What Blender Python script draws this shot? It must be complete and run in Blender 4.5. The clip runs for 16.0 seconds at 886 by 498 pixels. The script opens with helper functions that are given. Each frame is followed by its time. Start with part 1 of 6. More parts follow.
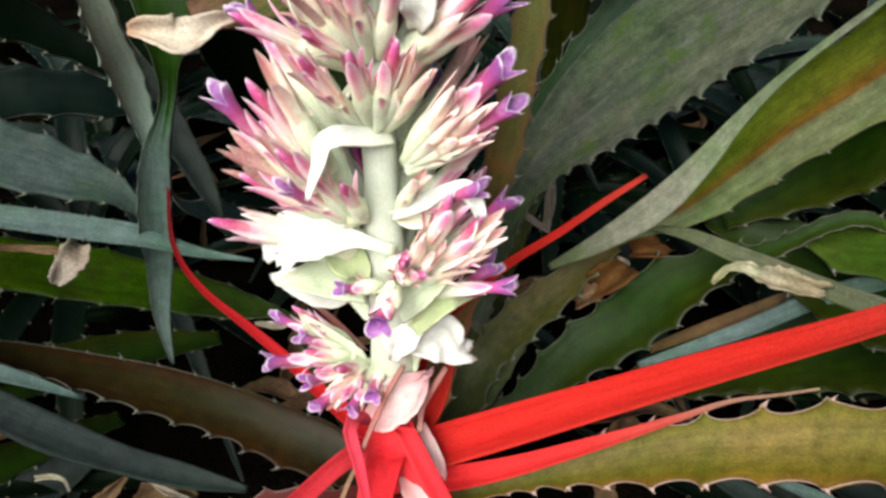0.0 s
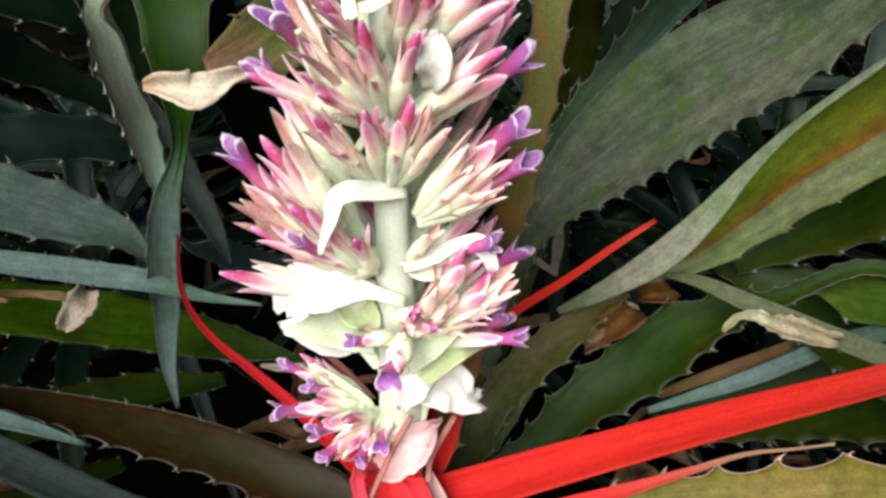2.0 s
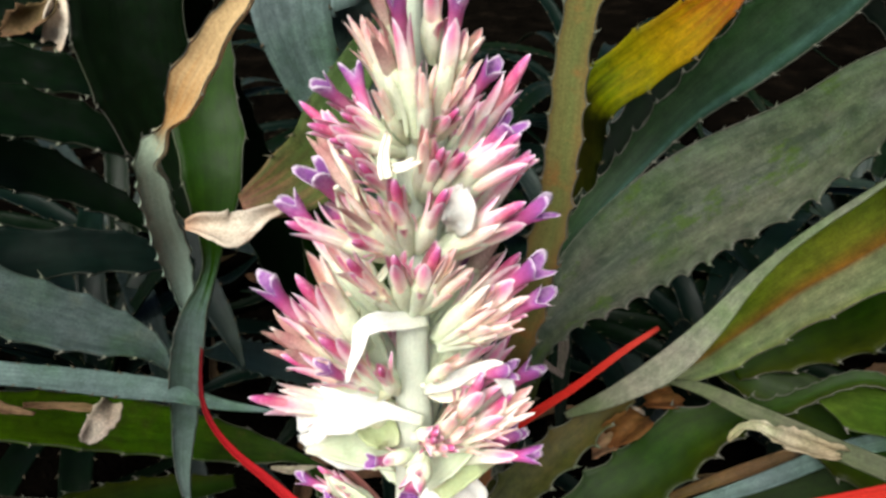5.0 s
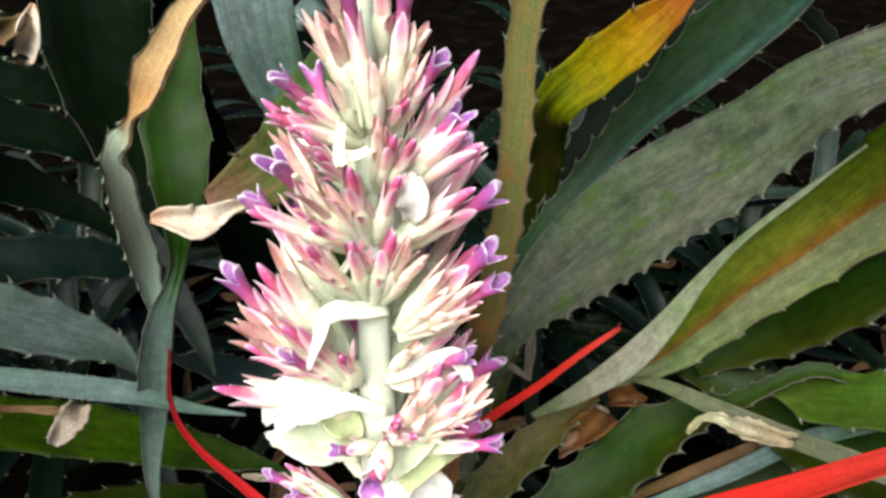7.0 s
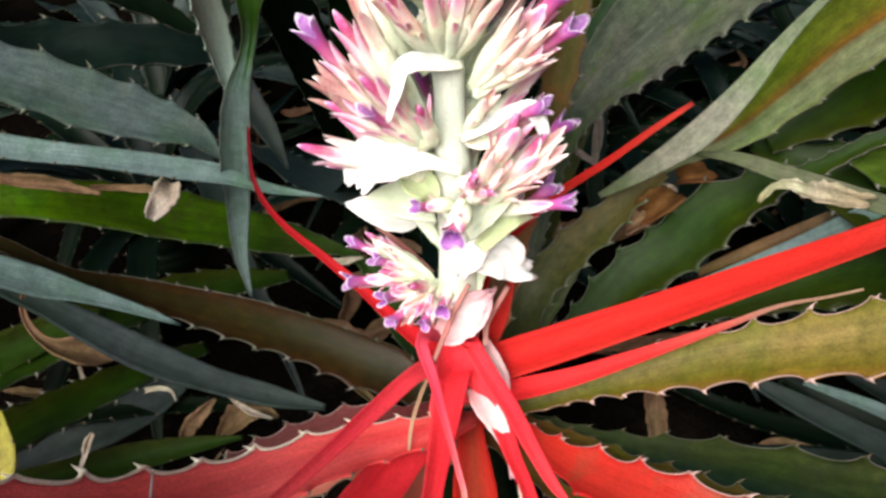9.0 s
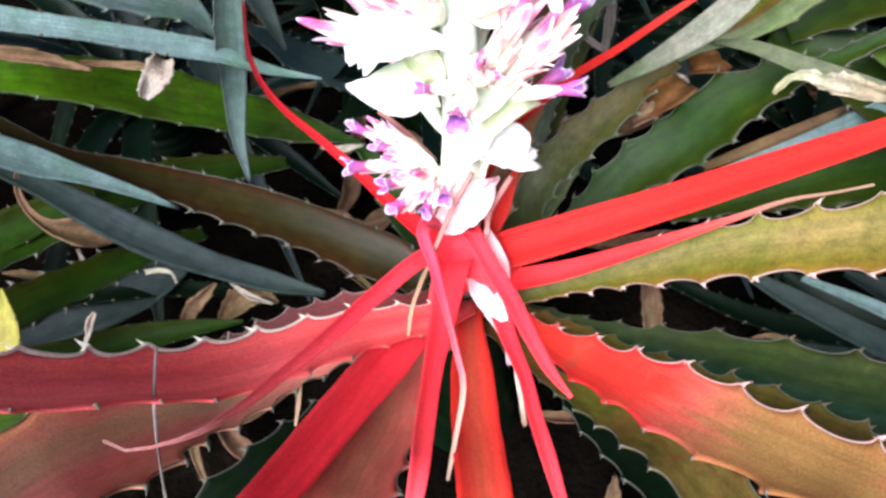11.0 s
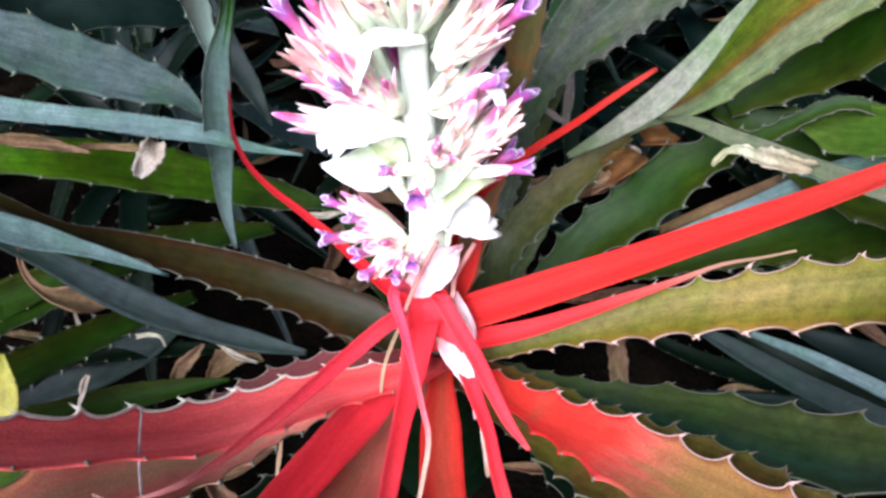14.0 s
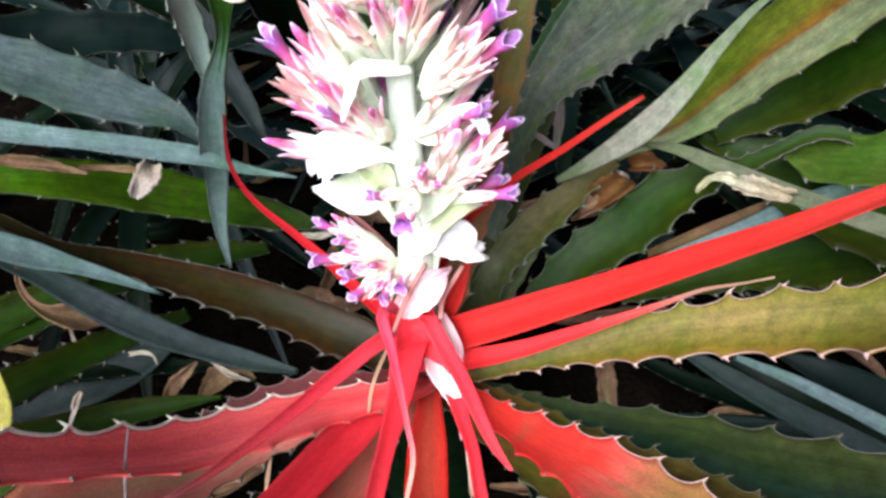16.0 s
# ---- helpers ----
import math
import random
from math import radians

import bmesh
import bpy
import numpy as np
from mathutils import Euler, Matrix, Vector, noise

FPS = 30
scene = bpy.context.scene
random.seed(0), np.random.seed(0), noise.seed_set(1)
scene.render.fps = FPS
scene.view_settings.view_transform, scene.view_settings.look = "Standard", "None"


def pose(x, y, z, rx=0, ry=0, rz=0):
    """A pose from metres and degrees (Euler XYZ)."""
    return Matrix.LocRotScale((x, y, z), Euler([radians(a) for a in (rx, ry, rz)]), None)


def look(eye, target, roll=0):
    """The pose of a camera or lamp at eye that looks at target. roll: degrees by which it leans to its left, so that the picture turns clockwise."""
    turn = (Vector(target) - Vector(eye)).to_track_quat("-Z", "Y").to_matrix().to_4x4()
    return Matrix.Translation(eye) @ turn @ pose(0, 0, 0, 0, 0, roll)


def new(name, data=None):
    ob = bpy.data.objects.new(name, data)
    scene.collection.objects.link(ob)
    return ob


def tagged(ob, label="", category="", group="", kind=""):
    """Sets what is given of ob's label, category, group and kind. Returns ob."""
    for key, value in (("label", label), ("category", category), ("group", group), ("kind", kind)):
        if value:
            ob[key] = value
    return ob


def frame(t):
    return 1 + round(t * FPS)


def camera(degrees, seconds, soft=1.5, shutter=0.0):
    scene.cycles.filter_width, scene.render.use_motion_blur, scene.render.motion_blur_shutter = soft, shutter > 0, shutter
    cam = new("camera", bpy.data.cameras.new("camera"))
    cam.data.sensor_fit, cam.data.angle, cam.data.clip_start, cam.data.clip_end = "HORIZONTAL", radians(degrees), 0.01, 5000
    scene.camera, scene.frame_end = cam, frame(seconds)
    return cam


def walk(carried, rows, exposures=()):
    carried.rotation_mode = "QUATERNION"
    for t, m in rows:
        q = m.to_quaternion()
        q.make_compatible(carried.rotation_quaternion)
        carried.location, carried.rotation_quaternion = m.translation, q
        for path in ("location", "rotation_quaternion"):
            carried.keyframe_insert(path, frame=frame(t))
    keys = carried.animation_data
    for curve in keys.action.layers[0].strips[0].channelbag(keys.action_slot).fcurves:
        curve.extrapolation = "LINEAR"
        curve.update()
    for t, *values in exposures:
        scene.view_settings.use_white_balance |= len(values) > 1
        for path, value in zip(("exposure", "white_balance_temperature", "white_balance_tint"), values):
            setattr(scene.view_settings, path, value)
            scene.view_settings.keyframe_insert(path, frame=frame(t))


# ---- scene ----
cam = camera(63.62, 16.0, 2.9)
PATH = [
    (0, (0.00439, 0.00254, 0.61350), (-0.00512, 0.30226, 0.34877), 0.68),
    (0.5, (0.00255, 0.00403, 0.62309), (-0.00921, 0.30724, 0.36247), 0.41),
    (1, (0.00245, 0.00997, 0.62529), (-0.00735, 0.31276, 0.36410), 0.25),
    (1.5, (0.00247, 0.01012, 0.61682), (-0.00633, 0.31328, 0.35601), 1.02),
    (2, (-0.00014, 0.00992, 0.62040), (-0.01117, 0.31982, 0.36773), 0.81),
    (2.5, (-0.00443, 0.01239, 0.62237), (-0.01246, 0.33061, 0.38014), 1.42),
    (3, (-0.01047, 0.01066, 0.61999), (-0.01962, 0.33130, 0.38102), 1.71),
    (3.5, (-0.01304, 0.00737, 0.62340), (-0.02063, 0.33075, 0.38810), 2.22),
    (4, (-0.01020, 0.00590, 0.63305), (-0.01456, 0.33553, 0.40649), 2.15),
    (4.5, (-0.01119, 0.00698, 0.63707), (-0.01900, 0.33789, 0.41249), 1.81),
    (5, (-0.01060, 0.00919, 0.64922), (-0.02037, 0.34296, 0.42899), 1.11),
    (5.2, (-0.01409, 0.00941, 0.64884), (-0.02305, 0.34383, 0.42957), 0.56),
    (7.3, (0.00031, -0.01609, 0.63944), (0.00136, 0.32644, 0.43288), 1.42),
    (7.5, (-0.00148, -0.02139, 0.63503), (-0.00171, 0.31742, 0.42241), 1.53),
    (8, (0.00103, -0.02864, 0.61740), (-0.00012, 0.29761, 0.38598), 2.04),
    (8.5, (-0.00373, -0.03314, 0.61267), (-0.02166, 0.26912, 0.35129), -1.12),
    (9, (-0.00991, -0.03360, 0.61790), (-0.03780, 0.25120, 0.33842), -3.61),
    (9.5, (-0.01667, -0.03891, 0.60360), (-0.04519, 0.22528, 0.30461), -2.61),
    (10, (-0.01089, -0.03005, 0.59597), (-0.03630, 0.22058, 0.28526), -2.67),
    (10.2, (-0.01303, -0.02942, 0.59853), (-0.03900, 0.21787, 0.28521), -3.28),
    (12.3, (-0.00969, -0.04309, 0.61690), (-0.03345, 0.19671, 0.29763), -1.25),
    (12.5, (-0.00606, -0.04341, 0.61689), (-0.03262, 0.20213, 0.30224), -2.15),
    (13, (0.00587, -0.03618, 0.63702), (-0.02057, 0.21688, 0.32837), -3.88),
    (13.5, (0.01047, -0.03997, 0.64110), (-0.01592, 0.21992, 0.33818), -3.52),
    (14, (0.00741, -0.04696, 0.64252), (-0.01774, 0.21592, 0.34208), -2.99),
    (14.5, (0.01254, -0.04640, 0.64459), (-0.01146, 0.21966, 0.34687), -2.60),
    (15, (0.01606, -0.04288, 0.64422), (-0.00822, 0.22505, 0.34821), -2.59),
    (15.5, (0.01806, -0.04118, 0.64435), (-0.00354, 0.22763, 0.34893), -1.98),
    (16, (0.01710, -0.05009, 0.65102), (-0.00995, 0.21997, 0.35719), -2.58),
]
walk(cam, [(t, look(eye, target, roll)) for t, eye, target, roll in PATH], [(0, 0.9, 6420, 5), (5, 0.87, 6450, 5.5), (7.5, 1.19, 6450, 5.5), (8.5, 0.96, 6500, 7.5), (9, 1.18, 6450, 11), (9.5, 1.57, 6250, 13), (10, 1.74, 6050, 13), (12.5, 2.02, 5350, 18), (13, 1.8, 5400, 16), (14.5, 1.71, 5500, 15), (16, 1.57, 5700, 13)])

# ---- world and light ----
world = bpy.data.worlds.new("sky")
scene.world = world
world.use_nodes = True
wn = world.node_tree.nodes
sky = wn.new("ShaderNodeTexSky")
sky.sky_type, sky.sun_disc = "NISHITA", False
sky.sun_elevation, sky.sun_rotation = radians(47), radians(202)
world.node_tree.links.new(sky.outputs[0], wn["Background"].inputs[0])
wn["Background"].inputs[1].default_value = 0.03
sun_data = bpy.data.lights.new("sun", "SUN")
sun_data.energy, sun_data.angle, sun_data.color = 5.5, radians(45), (1.0, 0.96, 0.9)
sun = new("sun", sun_data)
sun.matrix_world = look((-0.62, -1.32, 2.15), (0, 0.25, 0.3))


# ---- materials ----
def nodes_of(name, rough=0.5, spec=0.5):
    m = bpy.data.materials.new(name)
    m.use_nodes = True
    nt = m.node_tree
    b = nt.nodes["Principled BSDF"]
    b.inputs["Roughness"].default_value = rough
    b.inputs["Specular IOR Level"].default_value = spec
    return m, nt, b


def add(nt, kind, **values):
    n = nt.nodes.new(kind)
    for key, v in values.items():
        n.inputs[key].default_value = v
    return n


def ramp(nt, stops, source):
    r = nt.nodes.new("ShaderNodeValToRGB")
    els = r.color_ramp.elements
    while len(els) < len(stops):
        els.new(0.5)
    for e, (p, c) in zip(els, stops):
        e.position, e.color = p, (*c, 1)
    nt.links.new(source, r.inputs[0])
    return r.outputs[0]


def mix(nt, kind, fac, a, b):
    n = nt.nodes.new("ShaderNodeMix")
    n.data_type, n.blend_type = "RGBA", kind
    for socket, v in ((n.inputs[0], fac), (n.inputs[6], a), (n.inputs[7], b)):
        if isinstance(v, (int, float)):
            socket.default_value = v
        elif isinstance(v, tuple):
            socket.default_value = (*v, 1)
        else:
            nt.links.new(v, socket)
    return n.outputs[2]


def maths(nt, op, a, b=0.0, c=0.0):
    n = nt.nodes.new("ShaderNodeMath")
    n.operation = op
    for socket, v in zip(n.inputs, (a, b, c)):
        if isinstance(v, (int, float)):
            socket.default_value = v
        else:
            nt.links.new(v, socket)
    return n.outputs[0]


def noise_of(nt, vector, scale, detail=4.0, rough=0.6):
    n = add(nt, "ShaderNodeTexNoise", Scale=scale, Detail=detail, Roughness=rough)
    nt.links.new(vector, n.inputs["Vector"])
    return n.outputs[0]


def scaled(nt, vector, x, y, z=1.0):
    n = nt.nodes.new("ShaderNodeMapping")
    n.inputs["Scale"].default_value = (x, y, z)
    nt.links.new(vector, n.inputs["Vector"])
    return n.outputs[0]


GAIN = 0.25


def leaf_material(name, along, across=None, blotch=None, rough=0.42, streak=0.28, amount=0.5, gain=GAIN, mottled=0.6, sat=0.0, spots=None, over=0.85, soft=0.0, sheen=0.1):
    """A leaf's colour along its length (and, where given, across it), with lengthwise fibres, blotches and scurf."""
    green = gain < 0.52
    if not green:
        mottled = 0.08 if soft else 0.25
    m, nt, b = nodes_of(name, rough, 0.1 if green else sheen)
    sat = sat or (1.3 if green else 1.0)

    def dim(stops):
        out = []
        for p, c in stops:
            lum = 0.3 * c[0] + 0.6 * c[1] + 0.1 * c[2]
            out.append((p, tuple(max(0.0005, gain * (lum + (v - lum) * sat)) for v in c)))
        return out

    along, across = dim(along), across and dim(across)
    blotch = blotch and tuple(gain * v for v in blotch)
    tc = nt.nodes.new("ShaderNodeTexCoord")
    uv, ob = tc.outputs["UV"], tc.outputs["Object"]
    sep = nt.nodes.new("ShaderNodeSeparateXYZ")
    nt.links.new(uv, sep.inputs[0])
    wob = noise_of(nt, scaled(nt, uv, 7, 9), 1.0, 3)
    u = maths(nt, "ADD", sep.outputs[0], maths(nt, "MULTIPLY_ADD", wob, 0.14, -0.07))
    col = ramp(nt, along, u)
    if across:
        v = maths(nt, "ADD", sep.outputs[1], maths(nt, "MULTIPLY_ADD", wob, 0.08, -0.04))
        col = mix(nt, "MIX", over, col, ramp(nt, across, v))
    fibre = noise_of(nt, scaled(nt, uv, 10, 95), 1.0, 3, 0.7)
    fine = noise_of(nt, scaled(nt, uv, 3, 26), 1.0, 2)
    low = 0.8 if soft else 0.55
    col = mix(nt, "MULTIPLY", streak, col, ramp(nt, [(0.3, (low, low, low)), (0.7, (1.25, 1.25, 1.22))], fibre))
    col = mix(nt, "MULTIPLY", 0.2 if soft else 0.4, col, ramp(nt, [(0.3, (0.65, 0.66, 0.64)), (0.7, (1.2, 1.2, 1.2))], fine))
    cloud = noise_of(nt, ob, 45, 6, 0.7)
    mottle = noise_of(nt, scaled(nt, uv, 22, 9), 1.0, 5, 0.75)
    col = mix(nt, "MULTIPLY", mottled, col, ramp(nt, [(0.3, (0.4, 0.42, 0.4)), (0.7, (1.55, 1.52, 1.48))], mottle))
    if green:
        patch = noise_of(nt, ob, 17, 5, 0.65)
        col = mix(nt, "MULTIPLY", 0.8, col, ramp(nt, [(0.34, (0.72, 0.95, 0.6)), (0.5, (1, 1, 1)), (0.66, (1.22, 1.06, 1.2))], patch))
        speckle = noise_of(nt, ob, 130, 4, 0.7)
        col = mix(nt, "MULTIPLY", 0.75, col, ramp(nt, [(0.32, (0.66, 0.68, 0.66)), (0.5, (1, 1, 1)), (0.68, (1.3, 1.28, 1.25))], speckle))
    if spots:
        scar = noise_of(nt, scaled(nt, uv, 20, 4), 1.0, 7, 0.7)
        moss = noise_of(nt, scaled(nt, uv, 17, 3), 1.0, 7, 0.75)
        col = mix(nt, "MIX", ramp(nt, [(0.54, (0, 0, 0)), (0.63, (0.65, 0.65, 0.65))], scar), col, spots[0])
        col = mix(nt, "MIX", ramp(nt, [(0.55, (0, 0, 0)), (0.62, (0.75, 0.75, 0.75))], moss), col, spots[1])
    if blotch:
        mask = ramp(nt, [(0.52, (0, 0, 0)), (0.66, (amount, amount, amount))], cloud)
        col = mix(nt, "MIX", mask, col, blotch)
    scurf = noise_of(nt, ob, 900, 2, 0.8)
    col = mix(nt, "MULTIPLY", 0.35 if soft else 0.8, col, ramp(nt, [(0.35, (0.72, 0.72, 0.72)), (0.65, (1.18, 1.18, 1.18))], scurf))
    nt.links.new(col, b.inputs["Base Color"])
    nt.links.new(ramp(nt, [(0.3, (rough - 0.1,) * 3), (0.75, (rough + 0.18,) * 3)], cloud), b.inputs["Roughness"])
    bump = add(nt, "ShaderNodeBump", Strength=0.35, Distance=0.0006)
    nt.links.new(maths(nt, "ADD", fibre, maths(nt, "MULTIPLY", scurf, 0.35)), bump.inputs["Height"])
    nt.links.new(bump.outputs[0], b.inputs["Normal"])
    if soft:
        b.inputs["Subsurface Weight"].default_value = soft
        b.inputs["Subsurface Radius"].default_value = (1.0, 0.8, 0.7)
        b.inputs["Subsurface Scale"].default_value = 0.004
    return m


RED = (0.62, 0.016, 0.022)
OLIVE = (0.15, 0.125, 0.02)
BLUE, BLUED = (0.15, 0.2, 0.195), (0.085, 0.12, 0.115)
GREEN_SHADED = (0.02, 0.065, 0.022)
MAT = {
    "red": leaf_material("red_bract", [(0.0, (0.6, 0.016, 0.018)), (0.4, (0.57, 0.022, 0.017)), (0.7, (0.57, 0.028, 0.02)), (1.0, (0.53, 0.07, 0.05))], [(0.0, (0.5, 0.016, 0.014)), (0.25, (0.6, 0.024, 0.018)), (0.6, (0.52, 0.016, 0.014)), (1.0, (0.62, 0.045, 0.032))], over=0.4, rough=0.38, streak=0.35, gain=0.58, sheen=0.02),
    "red_whip": leaf_material("red_bract_dry_tip", [(0.0, (0.62, 0.07, 0.11)), (0.4, (0.62, 0.04, 0.07)), (0.68, (0.62, 0.12, 0.14)), (0.78, (0.44, 0.27, 0.21)), (1.0, (0.44, 0.3, 0.22))], rough=0.4, streak=0.35, gain=0.807, sheen=0.02),
    # upper end goes near-black: the hanging leaf's shadow is in the colour
    "deep_red": leaf_material("red_bract_shaded_tip", [(0.0, RED), (0.4, (0.52, 0.02, 0.025)), (0.62, (0.4, 0.014, 0.02)), (0.74, (0.16, 0.01, 0.014)), (1.0, (0.08, 0.008, 0.01))], rough=0.38, gain=0.55, sheen=0.02),
    "red_core": leaf_material("scarlet_leaf", [(0.0, (0.62, 0.03, 0.04)), (0.5, (0.6, 0.022, 0.032)), (1.0, (0.56, 0.05, 0.06))], [(0.0, (0.5, 0.02, 0.03)), (0.4, (0.62, 0.03, 0.04)), (0.7, (0.52, 0.02, 0.028)), (1.0, (0.62, 0.05, 0.06))], over=0.4, rough=0.38, gain=0.92, sheen=0.02),
    "red_tan": leaf_material("red_bract_tan_tip", [(0.0, RED), (0.55, (0.56, 0.03, 0.03)), (0.72, (0.42, 0.06, 0.05)), (0.82, (0.3, 0.14, 0.1)), (1.0, (0.3, 0.2, 0.13))], rough=0.4, gain=0.7, sheen=0.02),
    "pink_red": leaf_material("pinkish_red_bract", [(0.0, (0.62, 0.045, 0.06)), (0.5, (0.66, 0.04, 0.06)), (0.74, (0.6, 0.07, 0.08)), (0.88, (0.28, 0.09, 0.085)), (1.0, (0.15, 0.08, 0.07))], rough=0.38, streak=0.3, gain=1.1, sheen=0.02),
    "red_mid": leaf_material("red_leaf", [(0.0, RED), (0.5, (0.5, 0.03, 0.02)), (1.0, (0.4, 0.07, 0.03))], [(0.0, (0.5, 0.02, 0.015)), (0.5, (0.34, 0.06, 0.03)), (1.0, (0.55, 0.02, 0.015))], rough=0.4, gain=1, sheen=0.02),
    "red_dull": leaf_material("dull_red_leaf", [(0.0, (0.5, 0.03, 0.03)), (0.35, (0.4, 0.07, 0.05)), (1.0, (0.3, 0.1, 0.06))], [(0.0, (0.36, 0.06, 0.05)), (0.3, (0.3, 0.1, 0.07)), (0.55, (0.22, 0.13, 0.07)), (0.8, (0.34, 0.09, 0.06)), (1.0, (0.4, 0.05, 0.04))], over=0.5, blotch=(0.26, 0.13, 0.08), amount=0.5, rough=0.42, gain=0.9, sheen=0.02),
    # bands across: leaf streaks, plus highlights near the upper edge in the colour
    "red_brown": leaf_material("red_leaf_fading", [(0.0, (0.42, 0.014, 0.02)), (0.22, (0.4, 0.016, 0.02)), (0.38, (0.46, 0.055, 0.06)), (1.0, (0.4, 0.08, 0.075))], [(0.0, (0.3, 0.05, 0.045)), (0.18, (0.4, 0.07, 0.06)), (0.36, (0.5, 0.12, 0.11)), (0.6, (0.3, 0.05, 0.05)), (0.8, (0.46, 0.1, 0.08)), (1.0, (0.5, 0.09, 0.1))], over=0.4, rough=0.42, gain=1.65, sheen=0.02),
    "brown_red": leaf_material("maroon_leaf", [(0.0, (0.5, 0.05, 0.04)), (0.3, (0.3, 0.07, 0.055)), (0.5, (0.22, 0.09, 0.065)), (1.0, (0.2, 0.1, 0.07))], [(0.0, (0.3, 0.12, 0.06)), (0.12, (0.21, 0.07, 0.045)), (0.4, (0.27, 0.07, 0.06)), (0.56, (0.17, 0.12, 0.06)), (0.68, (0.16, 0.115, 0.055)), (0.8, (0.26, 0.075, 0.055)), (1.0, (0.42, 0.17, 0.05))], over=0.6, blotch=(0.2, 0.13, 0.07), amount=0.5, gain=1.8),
    "maroon_dark": leaf_material("dull_maroon_leaf", [(0.0, (0.24, 0.04, 0.04)), (1.0, (0.2, 0.085, 0.08))], gain=0.53),
    "red_olive": leaf_material("red_to_olive_leaf", [(0.0, RED), (0.346, (0.6, 0.03, 0.032)), (0.396, (0.56, 0.09, 0.075)), (0.43, (0.4, 0.14, 0.075)), (0.48, (0.28, 0.15, 0.055)), (1.0, (0.21, 0.14, 0.045))], [(0.0, (0.42, 0.07, 0.02)), (0.22, (0.26, 0.13, 0.03)), (0.5, (0.2, 0.15, 0.03)), (0.78, (0.26, 0.13, 0.03)), (0.9, (0.44, 0.05, 0.025)), (1.0, (0.5, 0.04, 0.03))], over=0.13, blotch=(0.3, 0.07, 0.035), amount=0.55, gain=0.64, sat=1.04, sheen=0.02),
    "olive": leaf_material("olive_leaf", sat=1, along=[(0.0, (0.2, 0.06, 0.02)), (0.3, OLIVE), (1.0, (0.16, 0.1, 0.035))], blotch=(0.2, 0.05, 0.02), gain=0.36),
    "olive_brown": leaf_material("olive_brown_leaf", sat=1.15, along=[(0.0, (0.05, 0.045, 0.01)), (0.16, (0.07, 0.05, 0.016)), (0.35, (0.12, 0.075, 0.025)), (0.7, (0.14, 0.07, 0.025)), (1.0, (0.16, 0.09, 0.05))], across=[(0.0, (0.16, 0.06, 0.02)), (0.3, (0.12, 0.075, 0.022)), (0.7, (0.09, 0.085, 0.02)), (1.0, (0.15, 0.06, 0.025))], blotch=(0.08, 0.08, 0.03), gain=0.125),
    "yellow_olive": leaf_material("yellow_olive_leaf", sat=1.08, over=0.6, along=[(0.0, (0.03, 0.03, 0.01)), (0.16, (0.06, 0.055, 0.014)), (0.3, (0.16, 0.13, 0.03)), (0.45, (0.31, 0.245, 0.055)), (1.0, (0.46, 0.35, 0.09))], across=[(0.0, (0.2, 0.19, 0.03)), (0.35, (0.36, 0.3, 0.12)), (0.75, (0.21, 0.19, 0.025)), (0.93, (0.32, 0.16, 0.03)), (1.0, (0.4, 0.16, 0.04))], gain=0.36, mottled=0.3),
    # far darker than leaf tone: shade among the plants is in the colour
    "green_dark": leaf_material("shade_toned_green_leaf", sat=1.15, along=[(0.0, GREEN_SHADED), (1.0, (0.028, 0.075, 0.026))], blotch=(0.03, 0.05, 0.04), gain=0.07),
    "green_olive": leaf_material("olive_green_leaf", [(0.0, (0.05, 0.07, 0.02)), (0.4, (0.05, 0.09, 0.025)), (1.0, (0.05, 0.1, 0.035))], [(0.0, (0.075, 0.1, 0.02)), (0.45, (0.055, 0.09, 0.025)), (0.7, (0.03, 0.08, 0.05)), (1.0, (0.05, 0.08, 0.03))], blotch=(0.04, 0.05, 0.03), gain=0.26, sat=1.0),
    "green_mid": leaf_material("green_leaf", sat=1.15, along=[(0.0, (0.06, 0.09, 0.008)), (0.5, (0.055, 0.11, 0.012)), (1.0, (0.055, 0.13, 0.03))], across=[(0.0, (0.05, 0.105, 0.018)), (0.5, (0.06, 0.14, 0.01)), (1.0, (0.1, 0.12, 0.008))], gain=0.155),
    "green_hang": leaf_material("green_leaf_grey_tip", sat=1.25, along=[(0.0, (0.03, 0.08, 0.012)), (0.556, (0.035, 0.1, 0.015)), (0.786, (0.06, 0.13, 0.02)), (0.826, (0.3, 0.42, 0.38)), (1.0, (0.32, 0.43, 0.4))], gain=0.185),
    "green_bright": leaf_material("bright_green_leaf", sat=1.1, along=[(0.0, (0.07, 0.12, 0.02)), (1.0, (0.09, 0.14, 0.02))], gain=0.4),
    "green_bright_l": leaf_material("yellow_green_leaf", sat=1.3, along=[(0.0, (0.03, 0.06, 0.02)), (0.352, (0.035, 0.065, 0.015)), (0.472, (0.11, 0.2, 0.02)), (1.0, (0.12, 0.2, 0.03))], blotch=(0.1, 0.1, 0.02), gain=0.35),
    "green_blue": leaf_material("blue_green_leaf", sat=1.2, along=[(0.0, (0.06, 0.08, 0.05)), (0.6, (0.06, 0.11, 0.08)), (1.0, (0.06, 0.13, 0.08))], across=[(0.0, (0.04, 0.1, 0.03)), (0.3, (0.07, 0.12, 0.06)), (0.78, (0.07, 0.13, 0.08)), (0.87, (0.13, 0.25, 0.2)), (0.94, (0.1, 0.2, 0.15)), (1.0, (0.07, 0.12, 0.07))], gain=0.2088),
    # blue-green leaf with deep shade worked into its colour through the low gain
    "green_blue_d": leaf_material("shade_toned_blue_green_leaf", [(0.0, (0.03, 0.07, 0.055)), (1.0, (0.035, 0.09, 0.06))], gain=0.07),
